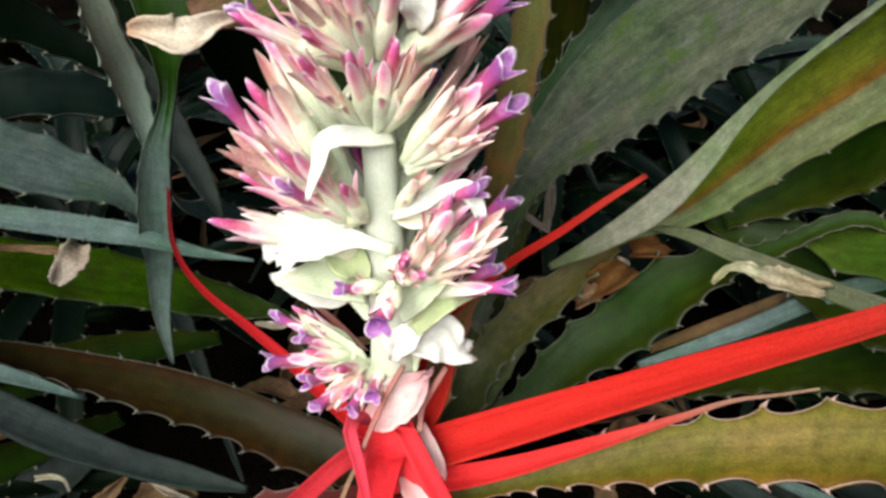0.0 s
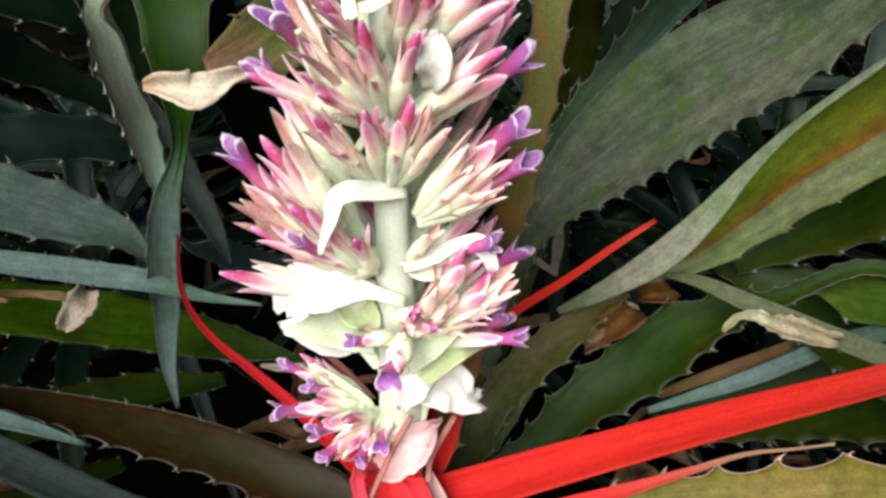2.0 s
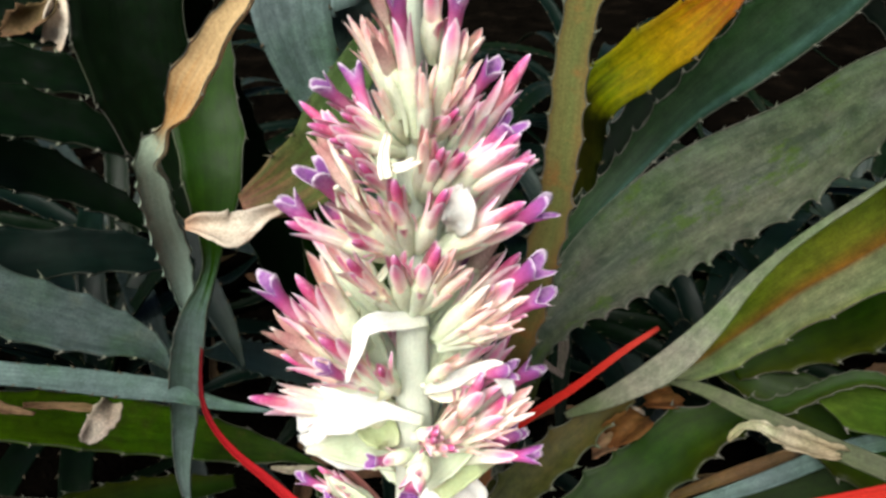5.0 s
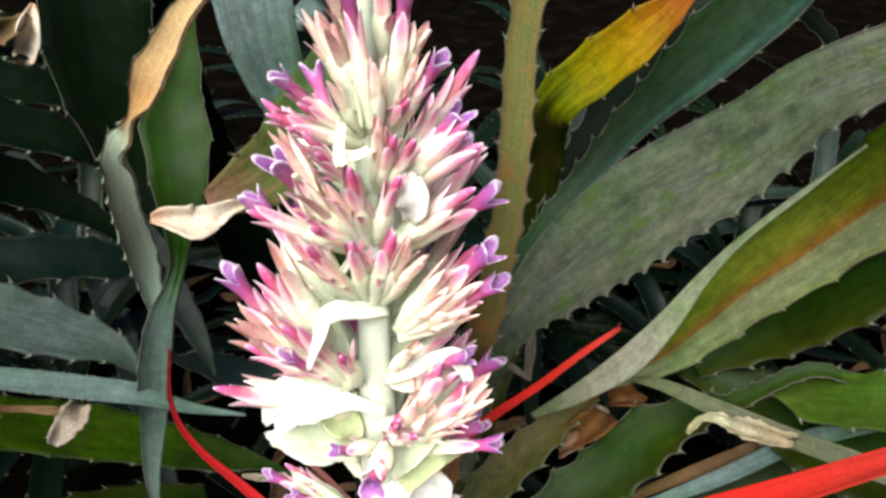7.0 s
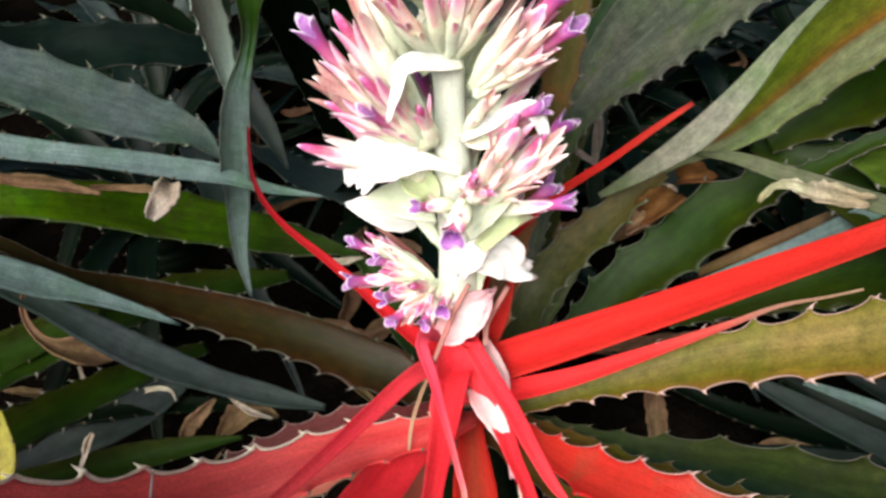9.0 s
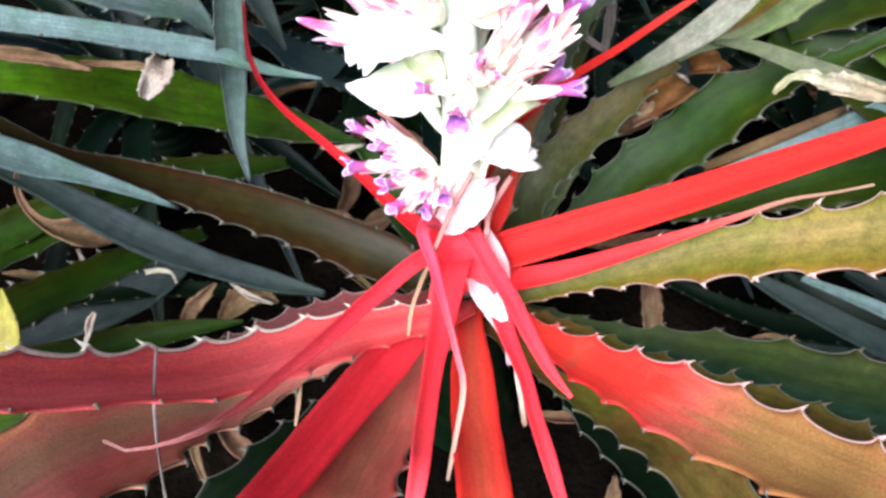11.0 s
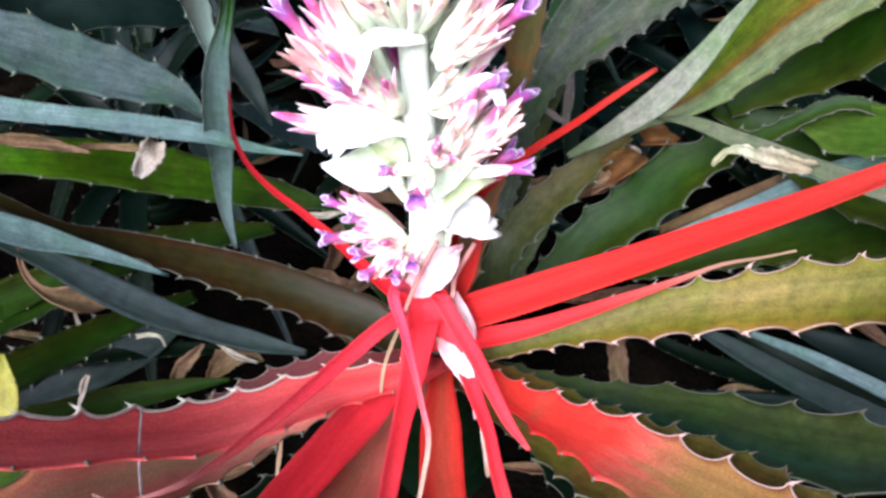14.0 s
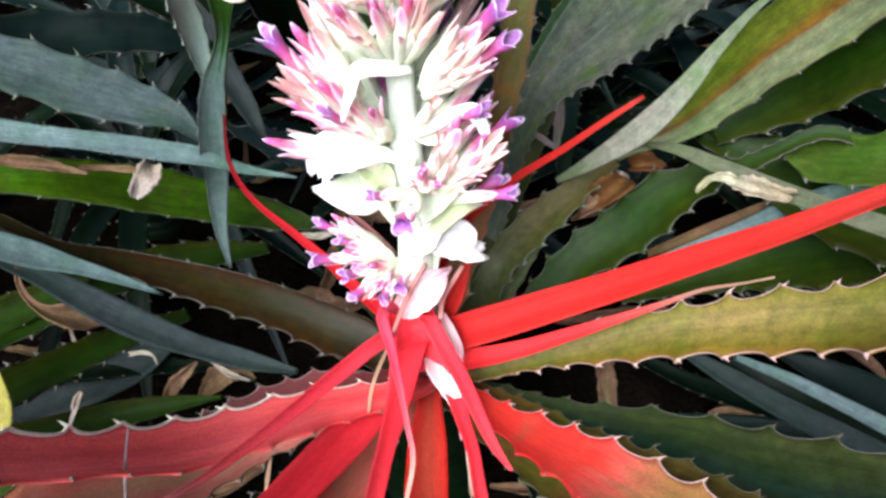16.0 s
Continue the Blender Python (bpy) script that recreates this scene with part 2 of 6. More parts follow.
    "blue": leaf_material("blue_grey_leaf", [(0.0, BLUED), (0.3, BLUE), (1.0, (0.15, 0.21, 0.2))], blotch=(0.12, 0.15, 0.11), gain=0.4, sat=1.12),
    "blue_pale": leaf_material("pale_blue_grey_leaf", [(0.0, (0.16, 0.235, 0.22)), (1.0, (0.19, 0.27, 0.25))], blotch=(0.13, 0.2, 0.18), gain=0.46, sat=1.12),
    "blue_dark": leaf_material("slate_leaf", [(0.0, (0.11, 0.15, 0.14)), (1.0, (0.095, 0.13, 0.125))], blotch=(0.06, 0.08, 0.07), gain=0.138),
    "blue_drytip": leaf_material("grey_leaf_dry_tip", sat=1.1, along=[(0.0, (0.26, 0.36, 0.33)), (0.599, (0.28, 0.38, 0.34)), (0.869, (0.3, 0.36, 0.28)), (0.904, (0.44, 0.24, 0.1)), (0.949, (0.52, 0.36, 0.2)), (1.0, (0.5, 0.36, 0.2))], gain=0.75),
    "olive_dry": leaf_material("olive_leaf_browning", [(0.0, (0.05, 0.09, 0.025)), (0.9, (0.085, 0.15, 0.04)), (0.965, (0.15, 0.16, 0.045)), (0.985, (0.3, 0.17, 0.08)), (1.0, (0.36, 0.16, 0.11))], blotch=(0.16, 0.11, 0.05), amount=0.25, gain=0.4, sat=0.95),
    # dark base stops hold the shade beside the spike; spots are scars and moss
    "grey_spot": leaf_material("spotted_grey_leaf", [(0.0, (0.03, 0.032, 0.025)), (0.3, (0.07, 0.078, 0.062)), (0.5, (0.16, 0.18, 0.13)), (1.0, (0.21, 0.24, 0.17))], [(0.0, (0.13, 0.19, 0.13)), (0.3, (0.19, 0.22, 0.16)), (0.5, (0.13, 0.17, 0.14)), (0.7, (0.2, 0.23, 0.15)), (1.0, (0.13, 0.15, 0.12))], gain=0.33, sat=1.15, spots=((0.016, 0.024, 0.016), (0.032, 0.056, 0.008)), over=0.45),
    "stripe": leaf_material("striped_leaf", [(0.0, (0.2, 0.22, 0.14)), (1.0, (0.15, 0.19, 0.06))], [(0.0, (0.12, 0.17, 0.02)), (0.36, (0.13, 0.15, 0.02)), (0.52, (0.16, 0.07, 0.015)), (0.58, (0.2, 0.22, 0.13)), (0.85, (0.22, 0.26, 0.16)), (1.0, (0.2, 0.22, 0.1))], gain=0.39312),
    "straw_green": leaf_material("grey_straw_leaf", [(0.0, (0.25, 0.27, 0.18)), (0.5, (0.22, 0.25, 0.16)), (1.0, (0.2, 0.25, 0.17))], mottled=0.35),
    # lower length near-black: shade behind the spike put into the colour
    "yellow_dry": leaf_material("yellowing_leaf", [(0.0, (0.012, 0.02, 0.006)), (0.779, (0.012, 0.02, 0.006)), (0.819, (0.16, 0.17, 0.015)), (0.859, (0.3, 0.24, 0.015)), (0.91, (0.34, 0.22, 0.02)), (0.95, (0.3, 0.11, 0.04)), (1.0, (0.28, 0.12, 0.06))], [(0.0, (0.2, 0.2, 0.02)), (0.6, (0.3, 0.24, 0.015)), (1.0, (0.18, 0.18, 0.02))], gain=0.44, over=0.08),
    "olive_orange": leaf_material("olive_rust_leaf", sat=0.95, along=[(0.0, (0.34, 0.05, 0.02)), (0.36, (0.32, 0.08, 0.02)), (0.52, (0.19, 0.15, 0.04)), (0.7, (0.16, 0.18, 0.05)), (1.0, (0.15, 0.19, 0.05))], across=[(0.0, (0.3, 0.12, 0.05)), (0.2, (0.2, 0.15, 0.05)), (0.6, (0.15, 0.16, 0.05)), (0.85, (0.22, 0.14, 0.05)), (1.0, (0.34, 0.12, 0.06))], over=0.5, blotch=(0.3, 0.13, 0.04), amount=0.6, gain=0.62),
    "orange_dry": leaf_material("rust_dry_leaf", sat=0.9, along=[(0.0, (0.3, 0.14, 0.04)), (1.0, (0.25, 0.17, 0.06))]),
    "tan": leaf_material("tan_dry_leaf", [(0.0, (0.5, 0.38, 0.28)), (0.4, (0.62, 0.54, 0.45)), (0.8, (0.6, 0.5, 0.4)), (1.0, (0.34, 0.2, 0.13))], blotch=(0.3, 0.16, 0.11), rough=0.7, gain=0.85),
    "litter": leaf_material("brown_dry_leaf", sat=0.8, along=[(0.0, (0.2, 0.09, 0.035)), (1.0, (0.32, 0.18, 0.08))], blotch=(0.1, 0.05, 0.025), rough=0.75, gain=0.4),
    "rust_litter": leaf_material("rusty_dead_leaf", [(0.0, (0.3, 0.12, 0.04)), (0.6, (0.4, 0.19, 0.07)), (1.0, (0.3, 0.13, 0.05))], blotch=(0.16, 0.07, 0.03), rough=0.7, gain=0.2, sat=1.1),
    "rim_pale": leaf_material("pale_leaf_rim", [(0.0, (0.4, 0.4, 0.33)), (1.0, (0.46, 0.42, 0.33))], rough=0.4, gain=0.2, sat=1.0),
    "white": leaf_material("white_papery_bract", [(0.0, (0.6, 0.62, 0.5)), (0.3, (0.72, 0.71, 0.66)), (1.0, (0.76, 0.73, 0.7))], rough=0.6, streak=0.2, gain=0.79, soft=0.35),
    "pinkwhite": leaf_material("pink_white_bract", [(0.0, (0.7, 0.36, 0.37)), (0.5, (0.66, 0.5, 0.49)), (1.0, (0.62, 0.3, 0.33))], rough=0.6, streak=0.25, gain=0.76, soft=0.35),
    "stalk": leaf_material("pale_stalk", [(0.0, (0.72, 0.74, 0.56)), (0.5, (0.8, 0.85, 0.73)), (1.0, (0.76, 0.83, 0.68))], blotch=(0.6, 0.46, 0.36), amount=0.35, rough=0.55, streak=0.3, gain=0.62, soft=0.3),
    "corolla": leaf_material("purple_corolla", [(0.0, (0.8, 0.66, 0.6)), (0.2, (0.62, 0.2, 0.32)), (0.45, (0.48, 0.08, 0.26)), (0.6, (0.36, 0.075, 0.3)), (0.69, (0.3, 0.09, 0.34)), (0.735, (0.74, 0.56, 0.74)), (0.755, (0.8, 0.66, 0.8)), (0.8, (0.3, 0.1, 0.36)), (1.0, (0.16, 0.04, 0.22))], blotch=(0.8, 0.55, 0.68), amount=0.35, rough=0.4, streak=0.6, gain=0.82, soft=0.35),
    "bud": leaf_material("magenta_bud", [(0.0, (0.88, 0.78, 0.6)), (0.25, (0.74, 0.3, 0.34)), (0.5, (0.5, 0.07, 0.19)), (0.78, (0.46, 0.1, 0.28)), (0.93, (0.6, 0.3, 0.48)), (1.0, (0.9, 0.84, 0.9))], blotch=(0.84, 0.56, 0.6), amount=0.55, rough=0.4, streak=0.6, gain=1.0, soft=0.35),
    "sepal": leaf_material("cream_pink_sepal", [(0.0, (0.9, 0.86, 0.5)), (0.26, (0.92, 0.86, 0.6)), (0.46, (0.9, 0.68, 0.6)), (0.68, (0.7, 0.2, 0.36)), (0.88, (0.6, 0.2, 0.42)), (1.0, (0.94, 0.88, 0.92))], [(0.0, (1.0, 0.96, 0.95)), (0.16, (0.92, 0.78, 0.8)), (0.36, (0.66, 0.16, 0.32)), (0.62, (0.72, 0.24, 0.38)), (0.84, (0.92, 0.78, 0.8)), (1.0, (1.0, 0.96, 0.95))], over=0.5, blotch=(0.94, 0.9, 0.86), amount=0.5, rough=0.45, streak=0.5, gain=1, soft=0.3),
    "sepal_dry": leaf_material("withered_sepal", [(0.0, (0.9, 0.86, 0.52)), (0.34, (0.93, 0.87, 0.64)), (0.58, (0.9, 0.64, 0.52)), (0.85, (0.66, 0.24, 0.28)), (1.0, (0.88, 0.78, 0.7))], [(0.0, (1.0, 0.96, 0.92)), (0.24, (0.88, 0.66, 0.6)), (0.44, (0.7, 0.26, 0.3)), (0.7, (0.9, 0.74, 0.64)), (1.0, (1.0, 0.96, 0.92))], over=0.48, blotch=(0.94, 0.9, 0.8), amount=0.55, rough=0.55, streak=0.5, gain=1, soft=0.3),
    "sepal_brown": leaf_material("brown_red_sepal", [(0.0, (0.75, 0.68, 0.52)), (0.35, (0.74, 0.5, 0.44)), (0.8, (0.56, 0.26, 0.26)), (1.0, (0.7, 0.5, 0.42))], rough=0.6, gain=0.8),
    "ovary": leaf_material("pale_green_ovary", [(0.0, (0.72, 0.78, 0.54)), (0.35, (0.8, 0.84, 0.62)), (0.75, (0.9, 0.89, 0.68)), (0.92, (0.93, 0.87, 0.58)), (1.0, (0.92, 0.82, 0.52))], [(0.0, (0.6, 0.7, 0.46)), (0.3, (0.86, 0.91, 0.78)), (0.6, (0.72, 0.8, 0.62)), (1.0, (0.6, 0.7, 0.46))], over=0.4, rough=0.5, streak=0.35, gain=0.82, soft=0.3),
    "pale_yellow": leaf_material("pale_yellow_leaf", [(0.0, (0.5, 0.46, 0.14)), (1.0, (0.44, 0.45, 0.16))], blotch=(0.3, 0.3, 0.08), gain=0.3),
    "spine": leaf_material("pale_spine", [(0.0, (0.6, 0.55, 0.45)), (1.0, (0.55, 0.42, 0.28))], rough=0.4, streak=0.2, gain=1.15),
    "cream": leaf_material("cream_bract", [(0.0, (0.78, 0.76, 0.6)), (0.5, (0.88, 0.82, 0.66)), (1.0, (0.82, 0.64, 0.52))], rough=0.6, streak=0.4, gain=0.88, soft=0.35),
    "palegreen": leaf_material("pale_green_bract", [(0.0, (0.74, 0.8, 0.62)), (0.6, (0.64, 0.72, 0.5)), (1.0, (0.8, 0.76, 0.62))], rough=0.5, streak=0.4, gain=0.64, soft=0.35),
    "strip": leaf_material("pink_dry_strip", [(0.0, (0.5, 0.24, 0.2)), (0.5, (0.56, 0.2, 0.18)), (1.0, (0.5, 0.26, 0.22))], rough=0.6, gain=0.56),
    "inner_green": leaf_material("light_green_bract", [(0.0, (0.66, 0.74, 0.42)), (0.6, (0.6, 0.69, 0.38)), (1.0, (0.72, 0.74, 0.5))], rough=0.5, streak=0.3, gain=0.62, soft=0.3),
    "bleached": leaf_material("cream_dry_leaf", [(0.0, (0.5, 0.44, 0.3)), (0.4, (0.7, 0.66, 0.52)), (1.0, (0.5, 0.44, 0.3))], blotch=(0.3, 0.22, 0.12), amount=0.7, rough=0.7, gain=0.34),
    "straw": leaf_material("bleached_dry_leaf", sat=0.9, along=[(0.0, (0.6, 0.5, 0.36)), (1.0, (0.66, 0.6, 0.48))], blotch=(0.35, 0.25, 0.15), rough=0.7, gain=0.27),
    "olive_rust": leaf_material("olive_leaf_rust_edge", sat=0.9, along=[(0.0, (0.07, 0.1, 0.012)), (0.5, (0.11, 0.13, 0.018)), (1.0, (0.22, 0.14, 0.03))], gain=0.23),
    "pale_fold": leaf_material("pale_underside", [(0.0, (0.3, 0.31, 0.22)), (0.5, (0.34, 0.36, 0.27)), (1.0, (0.3, 0.33, 0.24))], gain=0.351, mottled=0.25, sat=1.1),
    "rim_tan": leaf_material("tan_leaf_rim", [(0.0, (0.6, 0.4, 0.36)), (0.4, (0.6, 0.5, 0.42)), (1.0, (0.6, 0.54, 0.44))], rough=0.4, streak=0.2, gain=0.53),
    "spine_dull": leaf_material("dull_spine", sat=1, along=[(0.0, (0.3, 0.25, 0.16)), (1.0, (0.34, 0.24, 0.13))], rough=0.5, streak=0.2, gain=0.2),
    "thread": leaf_material("dry_thread", [(0.0, (0.5, 0.3, 0.18)), (1.0, (0.5, 0.32, 0.2))], gain=0.624),
    "cobweb": leaf_material("dusty_cobweb", [(0.0, (0.7, 0.6, 0.58)), (1.0, (0.6, 0.52, 0.5))], rough=0.9, gain=0.2),
    "twig": leaf_material("grey_twig", [(0.0, (0.3, 0.26, 0.24)), (1.0, (0.36, 0.3, 0.28))], rough=0.8, gain=0.32),
}


def soil_material():
    m, nt, b = nodes_of("shade_toned_soil", 1.0, 0.0)
    ob = nt.nodes.new("ShaderNodeTexCoord").outputs["Object"]
    big, small = noise_of(nt, ob, 9, 6, 0.65), noise_of(nt, ob, 160, 5, 0.7)
    # tones well below bare soil: the shade under the leaves is in the colour
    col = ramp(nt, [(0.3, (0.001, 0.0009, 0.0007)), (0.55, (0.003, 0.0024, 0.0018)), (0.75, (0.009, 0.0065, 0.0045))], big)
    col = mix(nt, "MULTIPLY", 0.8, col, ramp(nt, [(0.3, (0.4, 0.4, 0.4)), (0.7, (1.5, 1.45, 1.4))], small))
    nt.links.new(col, b.inputs["Base Color"])
    bump = add(nt, "ShaderNodeBump", Strength=0.8, Distance=0.01)
    nt.links.new(maths(nt, "ADD", small, maths(nt, "MULTIPLY", big, 2)), bump.inputs["Height"])
    nt.links.new(bump.outputs[0], b.inputs["Normal"])
    return m


# ---- mesh helpers ----
def link_mesh(name, bm, material, parent=None, label=""):
    me = bpy.data.meshes.new(name)
    bm.normal_update()
    bm.to_mesh(me)
    bm.free()
    me.materials.append(material)
    for p in me.polygons:
        p.use_smooth = True
    ob = new(name, me)
    if parent:
        ob.parent = parent
    return tagged(ob, label)


def part(name, bm, material, parent, label=""):
    """One mesh under a thing or a part; the bmesh is in world metres."""
    top = parent.parent or parent
    bmesh.ops.translate(bm, verts=bm.verts, vec=-Vector(top.location))
    return link_mesh(name, bm, material, parent, label)


def glide(points, n):
    """n + 1 rows along a smooth line through the points (any number of columns), evenly spaced."""
    p = np.array(points, float)
    h = np.maximum(np.linalg.norm(np.diff(p[:, :3], axis=0), axis=1), 1e-6)
    d = np.diff(p, axis=0) / h[:, None]
    m = np.vstack([d[:1], (d[:-1] * h[1:, None] + d[1:] * h[:-1, None]) / (h[:-1] + h[1:])[:, None], d[-1:]])
    out = []
    for i in range(len(p) - 1):
        for s in np.linspace(0, 1, 24, endpoint=False):
            out.append((2 * s**3 - 3 * s**2 + 1) * p[i] + (s**3 - 2 * s**2 + s) * h[i] * m[i] + (3 * s**2 - 2 * s**3) * p[i + 1] + (s**3 - s**2) * h[i] * m[i + 1])
    out.append(p[-1])
    out = np.array(out)
    run = np.r_[0, np.cumsum(np.linalg.norm(np.diff(out[:, :3], axis=0), axis=1))]
    at = np.linspace(0, run[-1], n + 1)
    return np.stack([np.interp(at, run, out[:, k]) for k in range(out.shape[1])], 1), run[-1]


def frames_along(pts, normal, turn=0.0):
    """Tangent, side and normal at every row; turn: degrees by which the blade twists from start to end."""
    tang = np.gradient(pts[:, :3], axis=0)
    tang /= np.linalg.norm(tang, axis=1)[:, None]
    side = np.cross(tang, np.array(normal))
    side /= np.linalg.norm(side, axis=1)[:, None]
    nor = np.cross(side, tang)
    a = np.radians(np.linspace(0, turn, len(pts)))[:, None]
    return tang, side * np.cos(a) + nor * np.sin(a), nor * np.cos(a) - side * np.sin(a)


def blade_mesh(points, normal, spacing=0.014, notch=0.0, chan=0.16, across=8, turn=0.0, curl=0.0, wave=0.0, seed=1, ragged=0.0, torn=0.0, smooth=-1):
    """A channelled, tapering blade with scalloped edges. Returns the bmesh, its two edges and their outward directions."""
    rnd = random.Random(seed)
    _, length = glide(points, 8)
    teeth = max(3, int(length / spacing))
    n = min(teeth * 12, 420) if notch > 0 else max(24, int(length / 0.008))
    pts, length = glide(points, n)
    dense = 1 / np.clip(0.24 + 31 * pts[:, 3] * (1 if pts[0, 3] > 0.004 else 0.8), 0.3, 1.35)
    run = np.r_[0, np.cumsum(dense)]
    tang, side, nor = frames_along(pts, normal, turn)
    bm = bmesh.new()
    uv = bm.loops.layers.uv.new("UVMap")
    phase = [rnd.random(), rnd.random()]
    jit = [[rnd.uniform(-0.4, 0.4) for _ in range(teeth + 3)] for _ in range(2)]
    rows, edges = [], [[], []]
    for i in range(n + 1):
        u = i / n
        w = max(pts[i, 3], 0.0006)
        row = []
        for j in range(across + 1):
            v = 2 * j / across - 1
            e = 0 if v < 0 else 1
            q = run[i] / n * teeth + phase[e]
            q += jit[e][int(q) % len(jit[e])] * 0.5 * math.sin(math.pi * (q % 1))
            p = q % 1
            bay = math.sqrt(max(0.0, 1 - (2 * p - 1) ** 2)) if e != smooth else 0.0
            deep = notch * min(1, w / 0.022) / dense[i] * (0.85 + 0.5 * abs(jit[e][int(q) % len(jit[e])]))
            half = w / 2 - min(deep * bay, 0.35 * w) * v * v
            if ragged and abs(v) == 1:
                half *= 1 + ragged * noise.noise((u * 14, v * 3, seed * 1.7)) + 0.5 * ragged * noise.noise((u * 45, v, seed))
            lift = chan * w * (v * 2 * half / w) ** 2 + curl * w * abs(v) ** 3 + wave * w * math.sin(u * 9 + seed + v) * v
            lift += 0.02 * w * noise.noise((u * 7, v * 1.5, seed))
            c = pts[i, :3] + side[i] * half * v + nor[i] * lift + tang[i] * (notch * 0.2 * (1 - bay) if abs(v) == 1 else 0)
            if torn:
                c = c + nor[i] * torn * 0.35 * w * noise.noise((u * 6, v * 2.2, seed * 2.3))
                c = c + tang[i] * torn * 0.022 * max(0, u - 0.55) / 0.45 * (noise.noise((v * 3.1, seed * 1.3, 0)) + 0.5 * noise.noise((v * 9, seed, 4)))
            row.append(bm.verts.new(c))
            if abs(v) == 1:
                edges[e].append((Vector(c), Vector(side[i] * v), Vector(tang[i]), Vector(nor[i]), int(q), w))
        rows.append(row)
    for i in range(n):
        for j in range(across):
            f = bm.faces.new((rows[i][j], rows[i][j + 1], rows[i + 1][j + 1], rows[i + 1][j]))
            for loop, (a, b) in zip(f.loops, ((i, j), (i, j + 1), (i + 1, j + 1), (i + 1, j))):
                loop[uv].uv = (a / n, b / across)
    return bm, edges


def rim_mesh(edges, r0):
    """The pale horny rim along both edges of a blade."""
    bm = bmesh.new()
    bm.loops.layers.uv.new("UVMap")
    for edge in edges:
        strip = []
        for i, (c, out, t, nor, q, w) in enumerate(edge):
            r = r0 * min(1, w / 0.02) * min(1, max(0.25, (i / len(edge) - 0.1) * 4)) + 0.00006
            strip.append([bm.verts.new(c + out * r * 0.9), bm.verts.new(c + nor * r * 1.4), bm.verts.new(c - out * r * 1.2 + nor * 0.0003), bm.verts.new(c - nor * r * 1.4)])
        for a, b in zip(strip, strip[1:]):
            for k in range(4):
                bm.faces.new((a[k], a[(k + 1) % 4], b[(k + 1) % 4], b[k]))
    return bm


def add_spine(bm, m, lean):
    """A hooked spine of unit length: x outwards, y along the blade, z its normal."""
    rings = []
    for f in (0.0, 0.3, 0.65):
        r = 0.42 * (1 - f) ** 0.9
        x, y = 0.75 * f - 0.2, lean * f * f
        rings.append([bm.verts.new(m @ Vector(p)) for p in ((x, y + r, 0), (x, y, r * 0.5), (x, y - r, 0), (x, y, -r * 0.5))])
    point = bm.verts.new(m @ Vector((0.62, lean * 1.05, 0.05)))
    for a, b in zip(rings, rings[1:]):
        for k in range(4):
            bm.faces.new((a[k], a[(k + 1) % 4], b[(k + 1) % 4], b[k]))
    for k in range(4):
        bm.faces.new((rings[-1][k], rings[-1][(k + 1) % 4], point))


def spine_places(edges, size, seed):
    """The pose of every spine: one at each cusp of the two edges."""
    rnd = random.Random(seed)
    for edge in edges:
        last = None
        for c, out, t, nor, q, w in edge:
            if last is not None and q != last and w > 0.006:
                s = size * rnd.uniform(1.1, 1.7) * min(1, w / 0.025)
                m = Matrix((out, t, nor)).transposed().to_4x4()
                m.translation = c
                yield m @ Matrix.Scale(s, 4), rnd.randrange(3)
            last = q


SPINES = {"spine": [], "spine_dull": [], "rim_tan": []}


def spine_variants():
    for horn in SPINES:
        for lean in (0.5, 0.75, 0.95):
            bm = bmesh.new()
            bm.loops.layers.uv.new("UVMap")
            add_spine(bm, Matrix(), lean)
            me = bpy.data.meshes.new("spine")
            bm.to_mesh(me)
            bm.free()
            me.materials.append(MAT[horn])
            SPINES[horn].append(me)


spine_variants()


count = [0]


